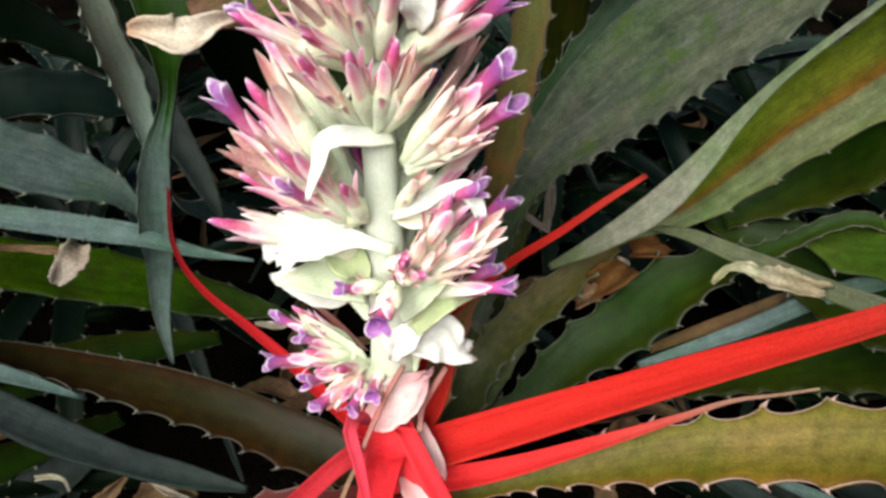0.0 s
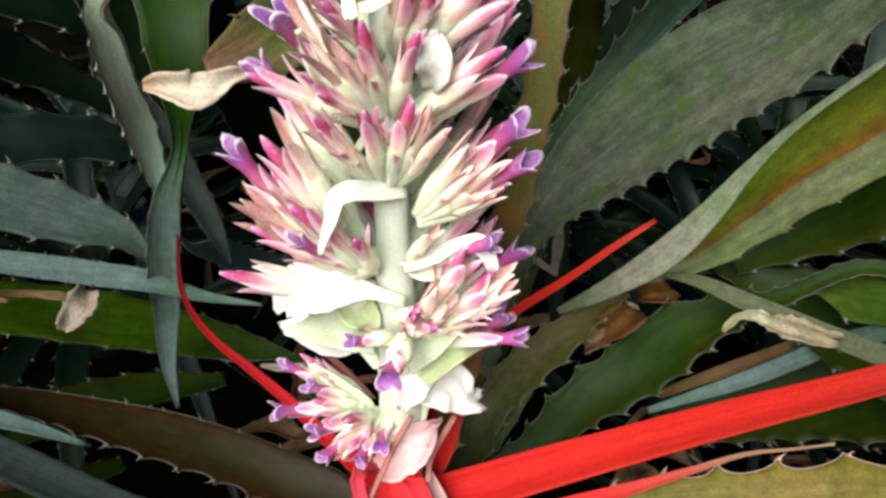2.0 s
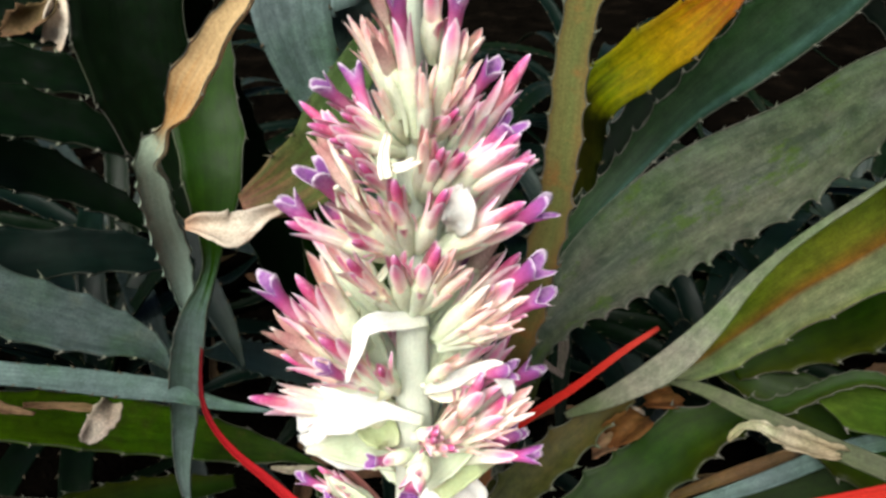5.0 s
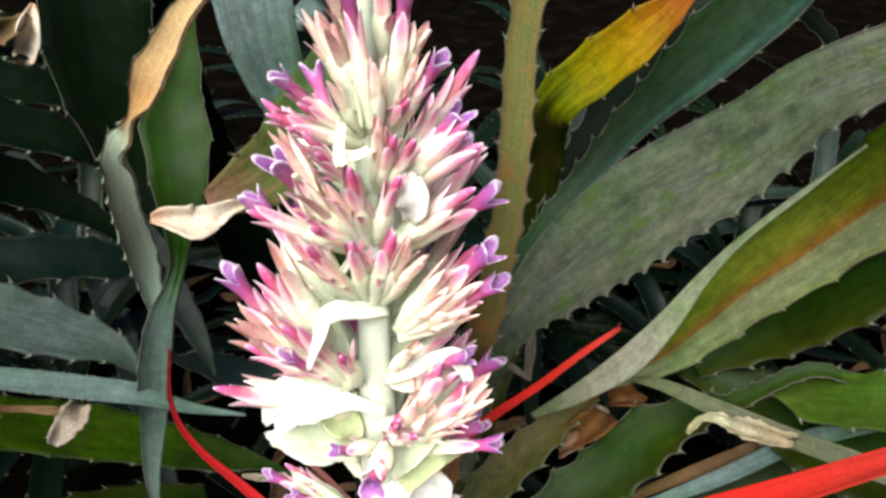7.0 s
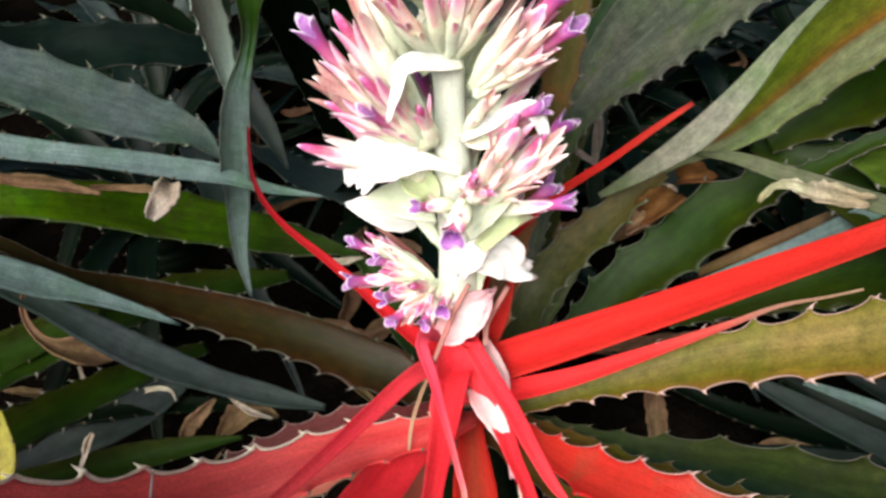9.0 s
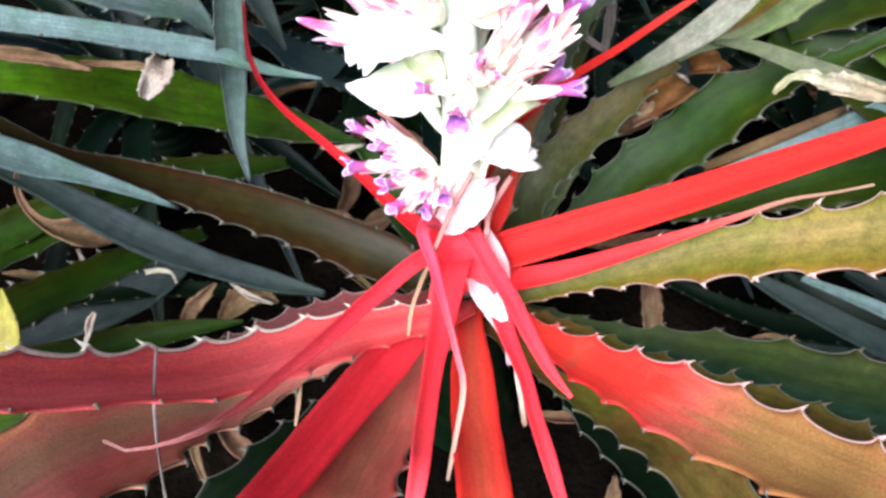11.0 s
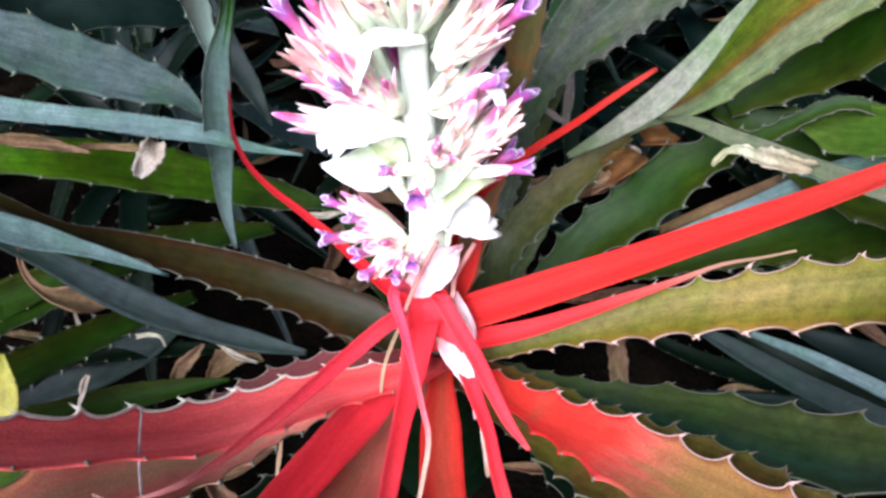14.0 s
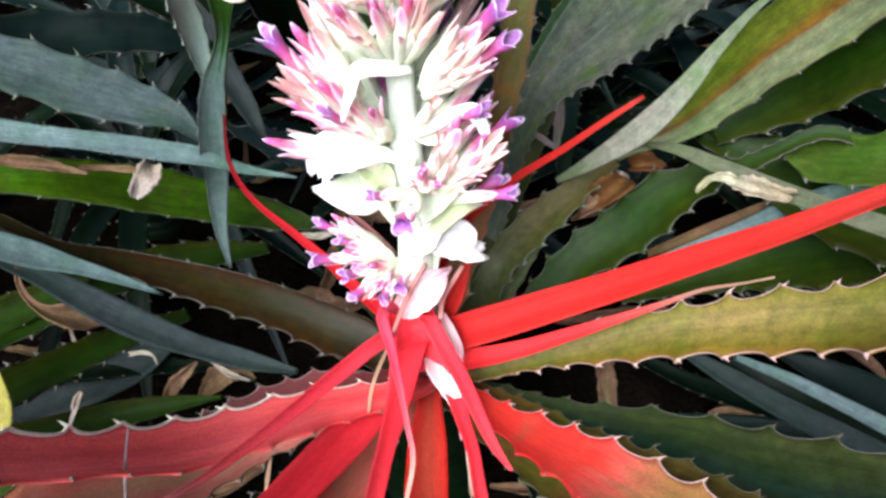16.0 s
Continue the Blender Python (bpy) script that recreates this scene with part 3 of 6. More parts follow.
def leaf(plant, kind, points, normal, spacing, notch, spine, chan, rim, name="", label="", turn=0.0, edge=-1, smooth=-1, torn=0.0):
    count[0] += 1
    seed = count[0]
    papery = plant == spike
    bm, edges = blade_mesh(points, normal, spacing, notch, chan, seed=seed, turn=turn, ragged=0.09 if papery else 0.0, wave=0.05 if papery else 0.0, across=14 if papery else 8, torn=(torn or 0.15) if papery else 0.0, smooth=smooth)
    ob = part(name or ("bract" if kind in ("red", "red_whip", "deep_red", "pink_red", "red_core", "red_tan") or plant == spike else "leaf"), bm, MAT[kind], plant, label or MAT[kind].name.replace("_", " "))
    solid = ob.modifiers.new("thickness", "SOLIDIFY")
    solid.thickness, solid.offset = 0.0005 if kind in ("red", "red_whip", "thread", "deep_red", "pink_red", "red_core", "red_tan") else 0.0011, -1
    bright = kind in ("red_brown", "red_olive", "maroon_dark", "yellow_olive")
    horn = {"red_brown": "spine", "red_olive": "rim_tan", "maroon_dark": "rim_tan", "yellow_olive": "rim_tan"}.get(kind, "spine_dull")
    shown = [edges[edge]] if edge >= 0 else edges
    if rim:
        part("rim", rim_mesh(shown, 0.0008 if kind == "red_brown" else 0.00038 if kind == "red_olive" else 0.00024 if bright else 0.00028 if notch > 0.0035 else 0.00016), MAT[horn if bright else "rim_pale"], ob, "pale horny edge")
    if rim == 2:
        for m, k in spine_places(shown, spine, seed):
            one = new("spine", SPINES[horn][k])
            one.parent = ob
            m.translation -= plant.location
            one.matrix_basis = m
    if spine > 0 and (rim < 2 or edge >= 0):
        bm = bmesh.new()
        bm.loops.layers.uv.new("UVMap")
        for m, k in spine_places(edges if rim < 2 else [edges[1 - edge]], spine * (1.0 if rim < 2 else 0.7), seed):
            add_spine(bm, m, (0.5, 0.75, 0.95)[k])
        tagged(part("spiny_edge", bm, MAT["rim_pale" if rim else "spine_dull"], ob, "row of small hooked spines"), kind="stuff")
    return ob


def plant_at(x, y, label, name="bromeliad"):
    ob = new(name)
    ob.location = (x, y, 0)
    return tagged(ob, label, "plant", "bromeliads")


# ---- ground ----
def build_ground():
    bm = bmesh.new()
    bmesh.ops.create_grid(bm, x_segments=90, y_segments=90, size=1.0)
    for v in bm.verts:
        x, y = v.co.x, v.co.y
        r = max(abs(x), abs(y))
        s = 1.6 if r < 0.9 else 1.6 + (r - 0.9) * 3000
        v.co.x, v.co.y = x * s, y * s + 0.3
        v.co.z = 0.018 * noise.noise((v.co.x * 6, v.co.y * 6, 0)) if r < 0.9 else 0
    return tagged(link_mesh("ground", bm, soil_material()), "bare soil, colour darkened for the shade under the plants", "ground", kind="structure")


build_ground()

# ---- plants ----
flowering = plant_at(-0.03, 0.25, "flowering spiny bromeliad with red inner leaves and green outer leaves")
left_plant = plant_at(-0.8, 0.42, "neighbouring bromeliad with blue-grey and shade-darkened green spiny leaves")
right_plant = plant_at(0.8, 0.55, "neighbouring bromeliad with green and straw-grey spiny leaves")
spike = new("flower_spike")
spike.location = (-0.03, 0.25, 0.2)
tagged(spike, "upright pale spike of magenta and purple tubular flowers", "flower")
rear_plant = plant_at(-0.16, 0.66, "bromeliad behind the flower with a dry-tipped leaf")


def stem_mesh(x, y, low, high, r0, r1, ripple=0.07):
    bm = bmesh.new()
    uv = bm.loops.layers.uv.new("UVMap")
    n, k = 40, 20
    rows = []
    for i in range(n + 1):
        f = i / n
        z = low + (high - low) * f
        r = (r0 + (r1 - r0) * f) * (1 + ripple * math.sin(f * 34) + 0.05 * noise.noise((f * 9, 3, 1)))
        rows.append([bm.verts.new((x + r * math.cos(a) * (1 + 0.05 * math.cos(3 * a + f * 5)), y + r * math.sin(a), z)) for a in (2 * math.pi * j / k for j in range(k))])
    for i in range(n):
        for j in range(k):
            f = bm.faces.new((rows[i][j], rows[i][(j + 1) % k], rows[i + 1][(j + 1) % k], rows[i + 1][j]))
            for loop, (a, b) in zip(f.loops, ((i, j), (i, j + 1), (i + 1, j + 1), (i + 1, j))):
                loop[uv].uv = (a / n, b / k)
    bm.faces.new(rows[-1])
    bm.faces.new(rows[0][::-1])
    return bm


for plant, r in ((flowering, 0.05), (left_plant, 0.05), (right_plant, 0.05), (rear_plant, 0.05)):
    x, y = plant.location[:2]
    part("crown", stem_mesh(x, y, -0.02, 0.2 if plant == flowering else 0.09, r, r * 0.5, 0), MAT["green_dark"], plant, "leafy base of the rosette")

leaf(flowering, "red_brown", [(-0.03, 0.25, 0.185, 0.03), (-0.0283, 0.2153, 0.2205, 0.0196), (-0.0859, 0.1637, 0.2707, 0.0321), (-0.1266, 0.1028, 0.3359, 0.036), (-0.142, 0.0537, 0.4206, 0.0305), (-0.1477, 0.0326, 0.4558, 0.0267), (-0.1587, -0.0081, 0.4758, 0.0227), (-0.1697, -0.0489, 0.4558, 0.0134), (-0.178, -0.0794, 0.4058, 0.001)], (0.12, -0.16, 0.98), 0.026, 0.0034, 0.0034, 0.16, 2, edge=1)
leaf(flowering, "maroon_dark", [(-0.03, 0.25, 0.185, 0.03), (-0.0742, 0.2209, 0.2138, 0.0163), (-0.0924, 0.215, 0.2235, 0.0203), (-0.1169, 0.1949, 0.2358, 0.0241), (-0.1327, 0.1755, 0.2487, 0.0273), (-0.1449, 0.1553, 0.2633, 0.0278), (-0.1596, 0.1305, 0.2833, 0.0215)], (0.14, -0.19, 0.97), 0.02, 0.0045, 0.003, 0.16, 1)
leaf(left_plant, "green_bright", [(-0.1997, 0.1009, 0.3008, 0.001), (-0.211, 0.0904, 0.31, 0.0096), (-0.2284, 0.0764, 0.3233, 0.0148), (-0.3154, 0.0064, 0.3883, 0.0148), (-0.5, 0.1, 0.03, 0.04)], (0.39, -0.23, 0.89), 0.02, 0.0006, 0.002, 0.16, 0)
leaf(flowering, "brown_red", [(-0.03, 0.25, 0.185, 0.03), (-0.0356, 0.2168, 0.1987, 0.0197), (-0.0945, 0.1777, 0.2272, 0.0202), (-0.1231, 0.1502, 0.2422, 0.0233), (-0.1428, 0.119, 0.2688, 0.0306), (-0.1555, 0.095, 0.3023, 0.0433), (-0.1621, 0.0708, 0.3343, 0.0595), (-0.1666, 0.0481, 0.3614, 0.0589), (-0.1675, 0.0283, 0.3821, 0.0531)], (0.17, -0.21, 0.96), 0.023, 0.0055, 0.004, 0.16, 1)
leaf(flowering, "red_core", [(-0.03, 0.25, 0.185, 0.03), (-0.0347, 0.2191, 0.2176, 0.0161), (-0.0539, 0.1914, 0.2353, 0.0225), (-0.0681, 0.1584, 0.2503, 0.0261), (-0.0822, 0.1147, 0.2795, 0.0237), (-0.092, 0.0692, 0.3168, 0.0203), (-0.0975, 0.0403, 0.3443, 0.017), (-0.1207, -0.0132, 0.369, 0.0181), (-0.137, -0.0685, 0.349, 0.0106), (-0.1493, -0.1101, 0.299, 0.001)], (0.16, -0.32, 0.93), 0.03, 0.0003, 0, 0.16, 0)
leaf(flowering, "red_dull", [(-0.03, 0.25, 0.185, 0.03), (-0.0307, 0.2121, 0.2071, 0.0205), (-0.0584, 0.1641, 0.2273, 0.0313), (-0.0644, 0.1221, 0.249, 0.0437), (-0.0694, 0.0861, 0.278, 0.0479), (-0.0719, 0.0569, 0.3031, 0.0472), (-0.0751, -0.0145, 0.3269, 0.0371), (-0.0805, -0.0765, 0.3069, 0.0219), (-0.0846, -0.1229, 0.2569, 0.001)], (0.1, -0.25, 0.96), 0.02, 0.005, 0.003, 0.16, 1)
leaf(flowering, "red_mid", [(-0.03, 0.25, 0.185, 0.03), (-0.023, 0.2085, 0.2136, 0.0161), (-0.02, 0.1674, 0.2311, 0.0237), (-0.016, 0.1208, 0.2537, 0.0251), (-0.0097, 0.0685, 0.2895, 0.0242), (0.0014, -0.0133, 0.319, 0.0218), (0.0074, -0.0795, 0.299, 0.0128), (0.0119, -0.1292, 0.249, 0.001)], (0.04, -0.3, 0.95), 0.03, 0.0003, 0, 0.16, 0)
leaf(flowering, "red_olive", [(-0.03, 0.25, 0.185, 0.03), (0.0135, 0.2055, 0.2187, 0.0192), (0.0394, 0.1775, 0.2351, 0.0329), (0.066, 0.1425, 0.2681, 0.0424), (0.0854, 0.1161, 0.2937, 0.0465), (0.1007, 0.0932, 0.3168, 0.0439), (0.1133, 0.0755, 0.3364, 0.0421), (0.1244, 0.0567, 0.3585, 0.0383), (0.1646, -0.0028, 0.3944, 0.0281), (0.1956, -0.0509, 0.3744, 0.0165), (0.2188, -0.0869, 0.3244, 0.001)], (-0.08, -0.23, 0.97), 0.025, 0.005, 0.0034, 0.16, 2, edge=0)
leaf(flowering, "olive", [(-0.03, 0.25, 0.185, 0.03), (0.0323, 0.1726, 0.2097, 0.0175), (0.0468, 0.1553, 0.2238, 0.025), (0.0671, 0.1274, 0.2515, 0.0326), (0.0792, 0.1059, 0.2731, 0.037), (0.0869, 0.0876, 0.2842, 0.0371), (0.1272, 0.0188, 0.3125, 0.0318), (0.1618, -0.0342, 0.2925, 0.0187), (0.1877, -0.074, 0.2425, 0.0012)], (-0.04, -0.21, 0.98), 0.022, 0.0048, 0.003, 0.16, 1)
leaf(flowering, "green_olive", [(-0.03, 0.25, 0.185, 0.03), (0.0315, 0.2283, 0.1913, 0.0168), (0.0649, 0.2108, 0.204, 0.0208), (0.1013, 0.1907, 0.2238, 0.0313), (0.1383, 0.1645, 0.252, 0.0411), (0.1607, 0.1437, 0.2717, 0.0479), (0.1827, 0.1248, 0.2937, 0.0497), (0.2247, 0.0878, 0.3461, 0.0342), (0.2658, 0.0482, 0.3661, 0.0291), (0.307, 0.0085, 0.3461, 0.0171), (0.3379, -0.0212, 0.2961, 0.001)], (-0.12, -0.19, 0.98), 0.028, 0.0045, 0.003, 0.16, 2)
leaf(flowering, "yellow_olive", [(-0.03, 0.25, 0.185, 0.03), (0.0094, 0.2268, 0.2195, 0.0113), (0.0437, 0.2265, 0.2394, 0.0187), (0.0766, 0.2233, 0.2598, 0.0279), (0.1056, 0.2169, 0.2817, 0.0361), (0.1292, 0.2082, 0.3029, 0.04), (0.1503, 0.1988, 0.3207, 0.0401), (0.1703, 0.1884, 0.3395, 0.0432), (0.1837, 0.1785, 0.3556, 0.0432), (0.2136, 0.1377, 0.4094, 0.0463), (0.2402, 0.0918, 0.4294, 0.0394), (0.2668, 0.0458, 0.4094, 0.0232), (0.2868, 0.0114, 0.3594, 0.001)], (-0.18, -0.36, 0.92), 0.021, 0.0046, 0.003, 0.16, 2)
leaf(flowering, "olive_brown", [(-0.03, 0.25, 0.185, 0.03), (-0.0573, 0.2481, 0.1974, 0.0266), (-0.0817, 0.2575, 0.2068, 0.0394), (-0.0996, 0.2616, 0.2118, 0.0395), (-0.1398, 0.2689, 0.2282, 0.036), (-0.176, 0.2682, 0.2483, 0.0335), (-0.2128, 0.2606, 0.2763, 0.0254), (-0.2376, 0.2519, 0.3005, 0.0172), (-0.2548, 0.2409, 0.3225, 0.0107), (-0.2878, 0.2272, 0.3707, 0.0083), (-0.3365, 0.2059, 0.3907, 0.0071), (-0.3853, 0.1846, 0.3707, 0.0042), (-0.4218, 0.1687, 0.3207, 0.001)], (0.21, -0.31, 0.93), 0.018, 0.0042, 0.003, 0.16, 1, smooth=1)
leaf(left_plant, "blue_pale", [(-0.2013, 0.2385, 0.2843, 0.0008), (-0.2191, 0.2339, 0.3029, 0.0055), (-0.2426, 0.2258, 0.3271, 0.0101), (-0.2564, 0.2193, 0.3423, 0.0155), (-0.2688, 0.2127, 0.3582, 0.0155), (-0.2804, 0.2081, 0.3701, 0.0161), (-0.3592, 0.1909, 0.4419, 0.0208), (-0.8, 0.42, 0.04, 0.05)], (0.37, -0.48, 0.8), 0.014, 0, 0, 0.16, 0)
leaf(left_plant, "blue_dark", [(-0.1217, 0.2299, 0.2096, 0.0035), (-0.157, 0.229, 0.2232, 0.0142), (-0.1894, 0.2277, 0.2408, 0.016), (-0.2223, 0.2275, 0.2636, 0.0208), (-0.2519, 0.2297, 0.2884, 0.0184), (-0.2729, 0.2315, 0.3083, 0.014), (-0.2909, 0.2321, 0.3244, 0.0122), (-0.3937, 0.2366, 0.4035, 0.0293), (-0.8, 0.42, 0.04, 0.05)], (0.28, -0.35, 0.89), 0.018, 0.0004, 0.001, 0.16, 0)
leaf(left_plant, "blue_pale", [(-0.1206, 0.3191, 0.3198, 0.0006), (-0.1515, 0.3097, 0.3342, 0.0064), (-0.1738, 0.3001, 0.3527, 0.0123), (-0.1945, 0.292, 0.3636, 0.0137), (-0.2165, 0.2821, 0.3765, 0.0131), (-0.237, 0.2729, 0.3879, 0.0119), (-0.2491, 0.2681, 0.3935, 0.0125), (-0.3813, 0.2147, 0.4718, 0.0243), (-0.8, 0.42, 0.04, 0.05)], (0.33, -0.53, 0.78), 0.022, 0.0014, 0.003, 0.16, 0)
leaf(flowering, "green_bright_l", [(-0.03, 0.25, 0.185, 0.03), (-0.1022, 0.3555, 0.2003, 0.0252), (-0.1148, 0.363, 0.2145, 0.0096), (-0.1623, 0.3537, 0.245, 0.0273), (-0.2061, 0.3362, 0.2771, 0.0368), (-0.2342, 0.3144, 0.3066, 0.0393), (-0.2533, 0.2932, 0.3319, 0.035), (-0.2679, 0.2786, 0.3485, 0.0308), (-0.2983, 0.2567, 0.3675, 0.0191), (-0.3469, 0.2219, 0.3875, 0.0162), (-0.3955, 0.187, 0.3675, 0.0095), (-0.432, 0.1609, 0.3175, 0.001)], (0.26, -0.42, 0.87), 0.022, 0.0016, 0.0022, 0.16, 1)
leaf(left_plant, "green_mid", [(-0.2143, 0.273, 0.2169, 0.0097), (-0.2402, 0.2403, 0.2353, 0.0211), (-0.2631, 0.194, 0.2611, 0.0278), (-0.279, 0.1501, 0.2891, 0.0307), (-0.317, 0.0453, 0.3541, 0.0307), (-0.8, 0.42, 0.04, 0.05)], (0.31, -0.31, 0.9), 0.018, 0.0026, 0.003, 0.16, 1)
leaf(left_plant, "green_mid", [(-0.1729, 0.3528, 0.208, 0.0104), (-0.2238, 0.3182, 0.2308, 0.0302), (-0.268, 0.2755, 0.252, 0.0342), (-0.3086, 0.2194, 0.2706, 0.0378), (-0.3261, 0.1922, 0.2828, 0.0373), (-0.3919, 0.0899, 0.3287, 0.0373), (-0.8, 0.42, 0.04, 0.05)], (0.31, -0.36, 0.88), 0.018, 0.0026, 0.003, 0.16, 1)
leaf(flowering, "olive_rust", [(-0.03, 0.25, 0.185, 0.03), (-0.0016, 0.2854, 0.2062, 0.0221), (0.0072, 0.2951, 0.2092, 0.0298), (0.0206, 0.3205, 0.2232, 0.0329), (0.0436, 0.3359, 0.2502, 0.037), (0.0654, 0.3443, 0.2715, 0.033), (0.0855, 0.3508, 0.2914, 0.024), (0.1063, 0.3538, 0.3107, 0.0075)], (-0.07, -0.46, 0.88), 0.017, 0.0042, 0.003, 0.16, 1)
leaf(flowering, "pale_fold", [(0.064, 0.3529, 0.2912, 0.0038), (0.0915, 0.3337, 0.3329, 0.0123), (0.116, 0.33, 0.3622, 0.0168), (0.1339, 0.3318, 0.3892, 0.0131), (0.1478, 0.3333, 0.4172, 0.0077), (0.1606, 0.3302, 0.4436, 0.0043), (0.1728, 0.3251, 0.4651, 0.0034), (0.1824, 0.3205, 0.4809, 0.003), (0.192, 0.3159, 0.4967, 0.0016), (0.2016, 0.3113, 0.5125, 0.0008)], (-0.28, -0.75, 0.6), 0.03, 0.0004, 0.001, 0.1, 0)
leaf(flowering, "green_mid", [(-0.03, 0.25, 0.185, 0.03), (0.0182, 0.2927, 0.1864, 0.023), (0.0511, 0.307, 0.1976, 0.0334), (0.0867, 0.3261, 0.2329, 0.0435), (0.1172, 0.3338, 0.2589, 0.0496), (0.1434, 0.338, 0.2901, 0.0474), (0.1661, 0.3346, 0.3129, 0.0327), (0.1835, 0.3281, 0.3294, 0.0174), (0.2266, 0.3185, 0.3664, 0.0108), (0.2673, 0.3077, 0.3464, 0.0063), (0.2979, 0.2996, 0.2964, 0.001)], (-0.12, -0.44, 0.89), 0.018, 0.0045, 0.003, 0.16, 1)
leaf(right_plant, "straw_green", [(0.1218, 0.3517, 0.3284, 0.0009), (0.1371, 0.338, 0.3367, 0.0061), (0.1645, 0.3094, 0.3439, 0.0102), (0.1985, 0.2773, 0.351, 0.0104), (0.2327, 0.2468, 0.3586, 0.0114), (0.2593, 0.2232, 0.3653, 0.0113), (0.3549, 0.1384, 0.3894, 0.0113), (0.8, 0.55, 0.03, 0.034)], (-0.31, -0.6, 0.74), 0.02, 0.0004, 0.001, 0.16, 0)
leaf(right_plant, "blue_pale", [(0.1288, 0.3215, 0.2319, 0.0036), (0.1872, 0.3163, 0.2772, 0.0096), (0.2234, 0.3108, 0.3147, 0.0102), (0.2572, 0.3004, 0.3441, 0.01), (0.3527, 0.271, 0.4091, 0.01), (0.8, 0.55, 0.03, 0.05)], (-0.29, -0.57, 0.77), 0.02, 0.0004, 0.001, 0.16, 0)
leaf(right_plant, "orange_dry", [(0.1377, 0.3318, 0.2369, 0.0055), (0.1737, 0.331, 0.2635, 0.008), (0.2197, 0.3251, 0.3039, 0.0078)], (-0.25, -0.57, 0.78), 0.02, 0.0003, 0, 0.16, 0)
leaf(right_plant, "green_mid", [(0.1233, 0.3283, 0.1893, 0.0197), (0.2172, 0.3224, 0.2465, 0.0621), (0.2781, 0.2981, 0.2919, 0.0746), (0.3189, 0.2785, 0.3235, 0.0689), (0.415, 0.2323, 0.3885, 0.0689), (0.8, 0.55, 0.03, 0.05)], (-0.26, -0.41, 0.88), 0.015, 0.0042, 0.003, 0.16, 1)
leaf(right_plant, "green_dark", [(0.14, 0.3609, 0.1949, 0.0102), (0.2246, 0.3222, 0.2213, 0.0297), (0.2833, 0.2929, 0.2752, 0.0424), (0.3192, 0.2735, 0.3188, 0.0409), (0.3974, 0.2313, 0.3838, 0.0409), (0.8, 0.55, 0.03, 0.05)], (-0.26, -0.4, 0.88), 0.016, 0.0016, 0.0035, 0.16, 0)
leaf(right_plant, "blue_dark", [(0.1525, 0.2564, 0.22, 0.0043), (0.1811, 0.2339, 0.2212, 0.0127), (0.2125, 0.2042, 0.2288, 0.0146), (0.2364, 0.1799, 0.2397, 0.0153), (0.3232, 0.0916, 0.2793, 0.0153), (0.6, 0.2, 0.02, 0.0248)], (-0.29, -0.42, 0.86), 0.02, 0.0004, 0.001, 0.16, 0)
leaf(right_plant, "blue_pale", [(0.1914, 0.2483, 0.2225, 0.0035), (0.2252, 0.2251, 0.2291, 0.0078), (0.2463, 0.2061, 0.2349, 0.0085), (0.2699, 0.183, 0.2421, 0.0102), (0.3607, 0.0942, 0.2698, 0.0102), (0.65, 0.22, 0.02, 0.04)], (-0.34, -0.41, 0.85), 0.02, 0.0004, 0.001, 0.16, 0)
leaf(right_plant, "green_dark", [(0.1841, 0.2582, 0.2135, 0.0044), (0.2225, 0.2251, 0.2148, 0.0263), (0.2633, 0.1798, 0.2296, 0.0342), (0.3478, 0.0859, 0.2603, 0.0342), (0.65, 0.2, 0.02, 0.04)], (-0.32, -0.41, 0.86), 0.02, 0.0006, 0.002, 0.16, 0)
leaf(right_plant, "green_blue_d", [(0.2205, 0.2552, 0.221, 0.0036), (0.2499, 0.2324, 0.2275, 0.0195), (0.2784, 0.2042, 0.2402, 0.0244), (0.3665, 0.117, 0.2795, 0.0244), (0.7, 0.25, 0.02, 0.04)], (-0.36, -0.42, 0.83), 0.02, 0.0004, 0.001, 0.16, 0)
leaf(flowering, "olive", [(-0.03, 0.25, 0.185, 0.03), (0.0186, 0.2187, 0.2066, 0.0169), (0.0473, 0.1972, 0.2237, 0.0155), (0.0716, 0.1694, 0.2462, 0.0217), (0.0846, 0.1519, 0.2655, 0.0234), (0.0994, 0.1337, 0.2848, 0.0235), (0.1134, 0.1184, 0.3025, 0.0235), (0.1261, 0.097, 0.3254, 0.0241), (0.1378, 0.0747, 0.3489, 0.0227), (0.1764, 0.0095, 0.3819, 0.0285), (0.2066, -0.0399, 0.3619, 0.0168), (0.2293, -0.077, 0.3119, 0.001)], (-0.09, -0.23, 0.97), 0.024, 0.0048, 0.003, 0.16, 2)
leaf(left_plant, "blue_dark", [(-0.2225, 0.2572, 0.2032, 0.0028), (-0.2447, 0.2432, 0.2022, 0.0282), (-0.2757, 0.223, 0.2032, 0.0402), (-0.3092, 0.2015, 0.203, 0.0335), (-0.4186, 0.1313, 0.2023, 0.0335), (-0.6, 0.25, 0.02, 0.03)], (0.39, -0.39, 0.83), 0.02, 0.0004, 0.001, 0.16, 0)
leaf(left_plant, "green_mid", [(-0.182, 0.2199, 0.1858, 0.0018), (-0.2088, 0.2067, 0.1968, 0.0107), (-0.2424, 0.1875, 0.2107, 0.0186), (-0.2744, 0.1659, 0.2261, 0.0175), (-0.3745, 0.0983, 0.2743, 0.0175), (-0.55, 0.15, 0.02, 0.03)], (0.36, -0.36, 0.86), 0.02, 0.0004, 0.002, 0.16, 0)
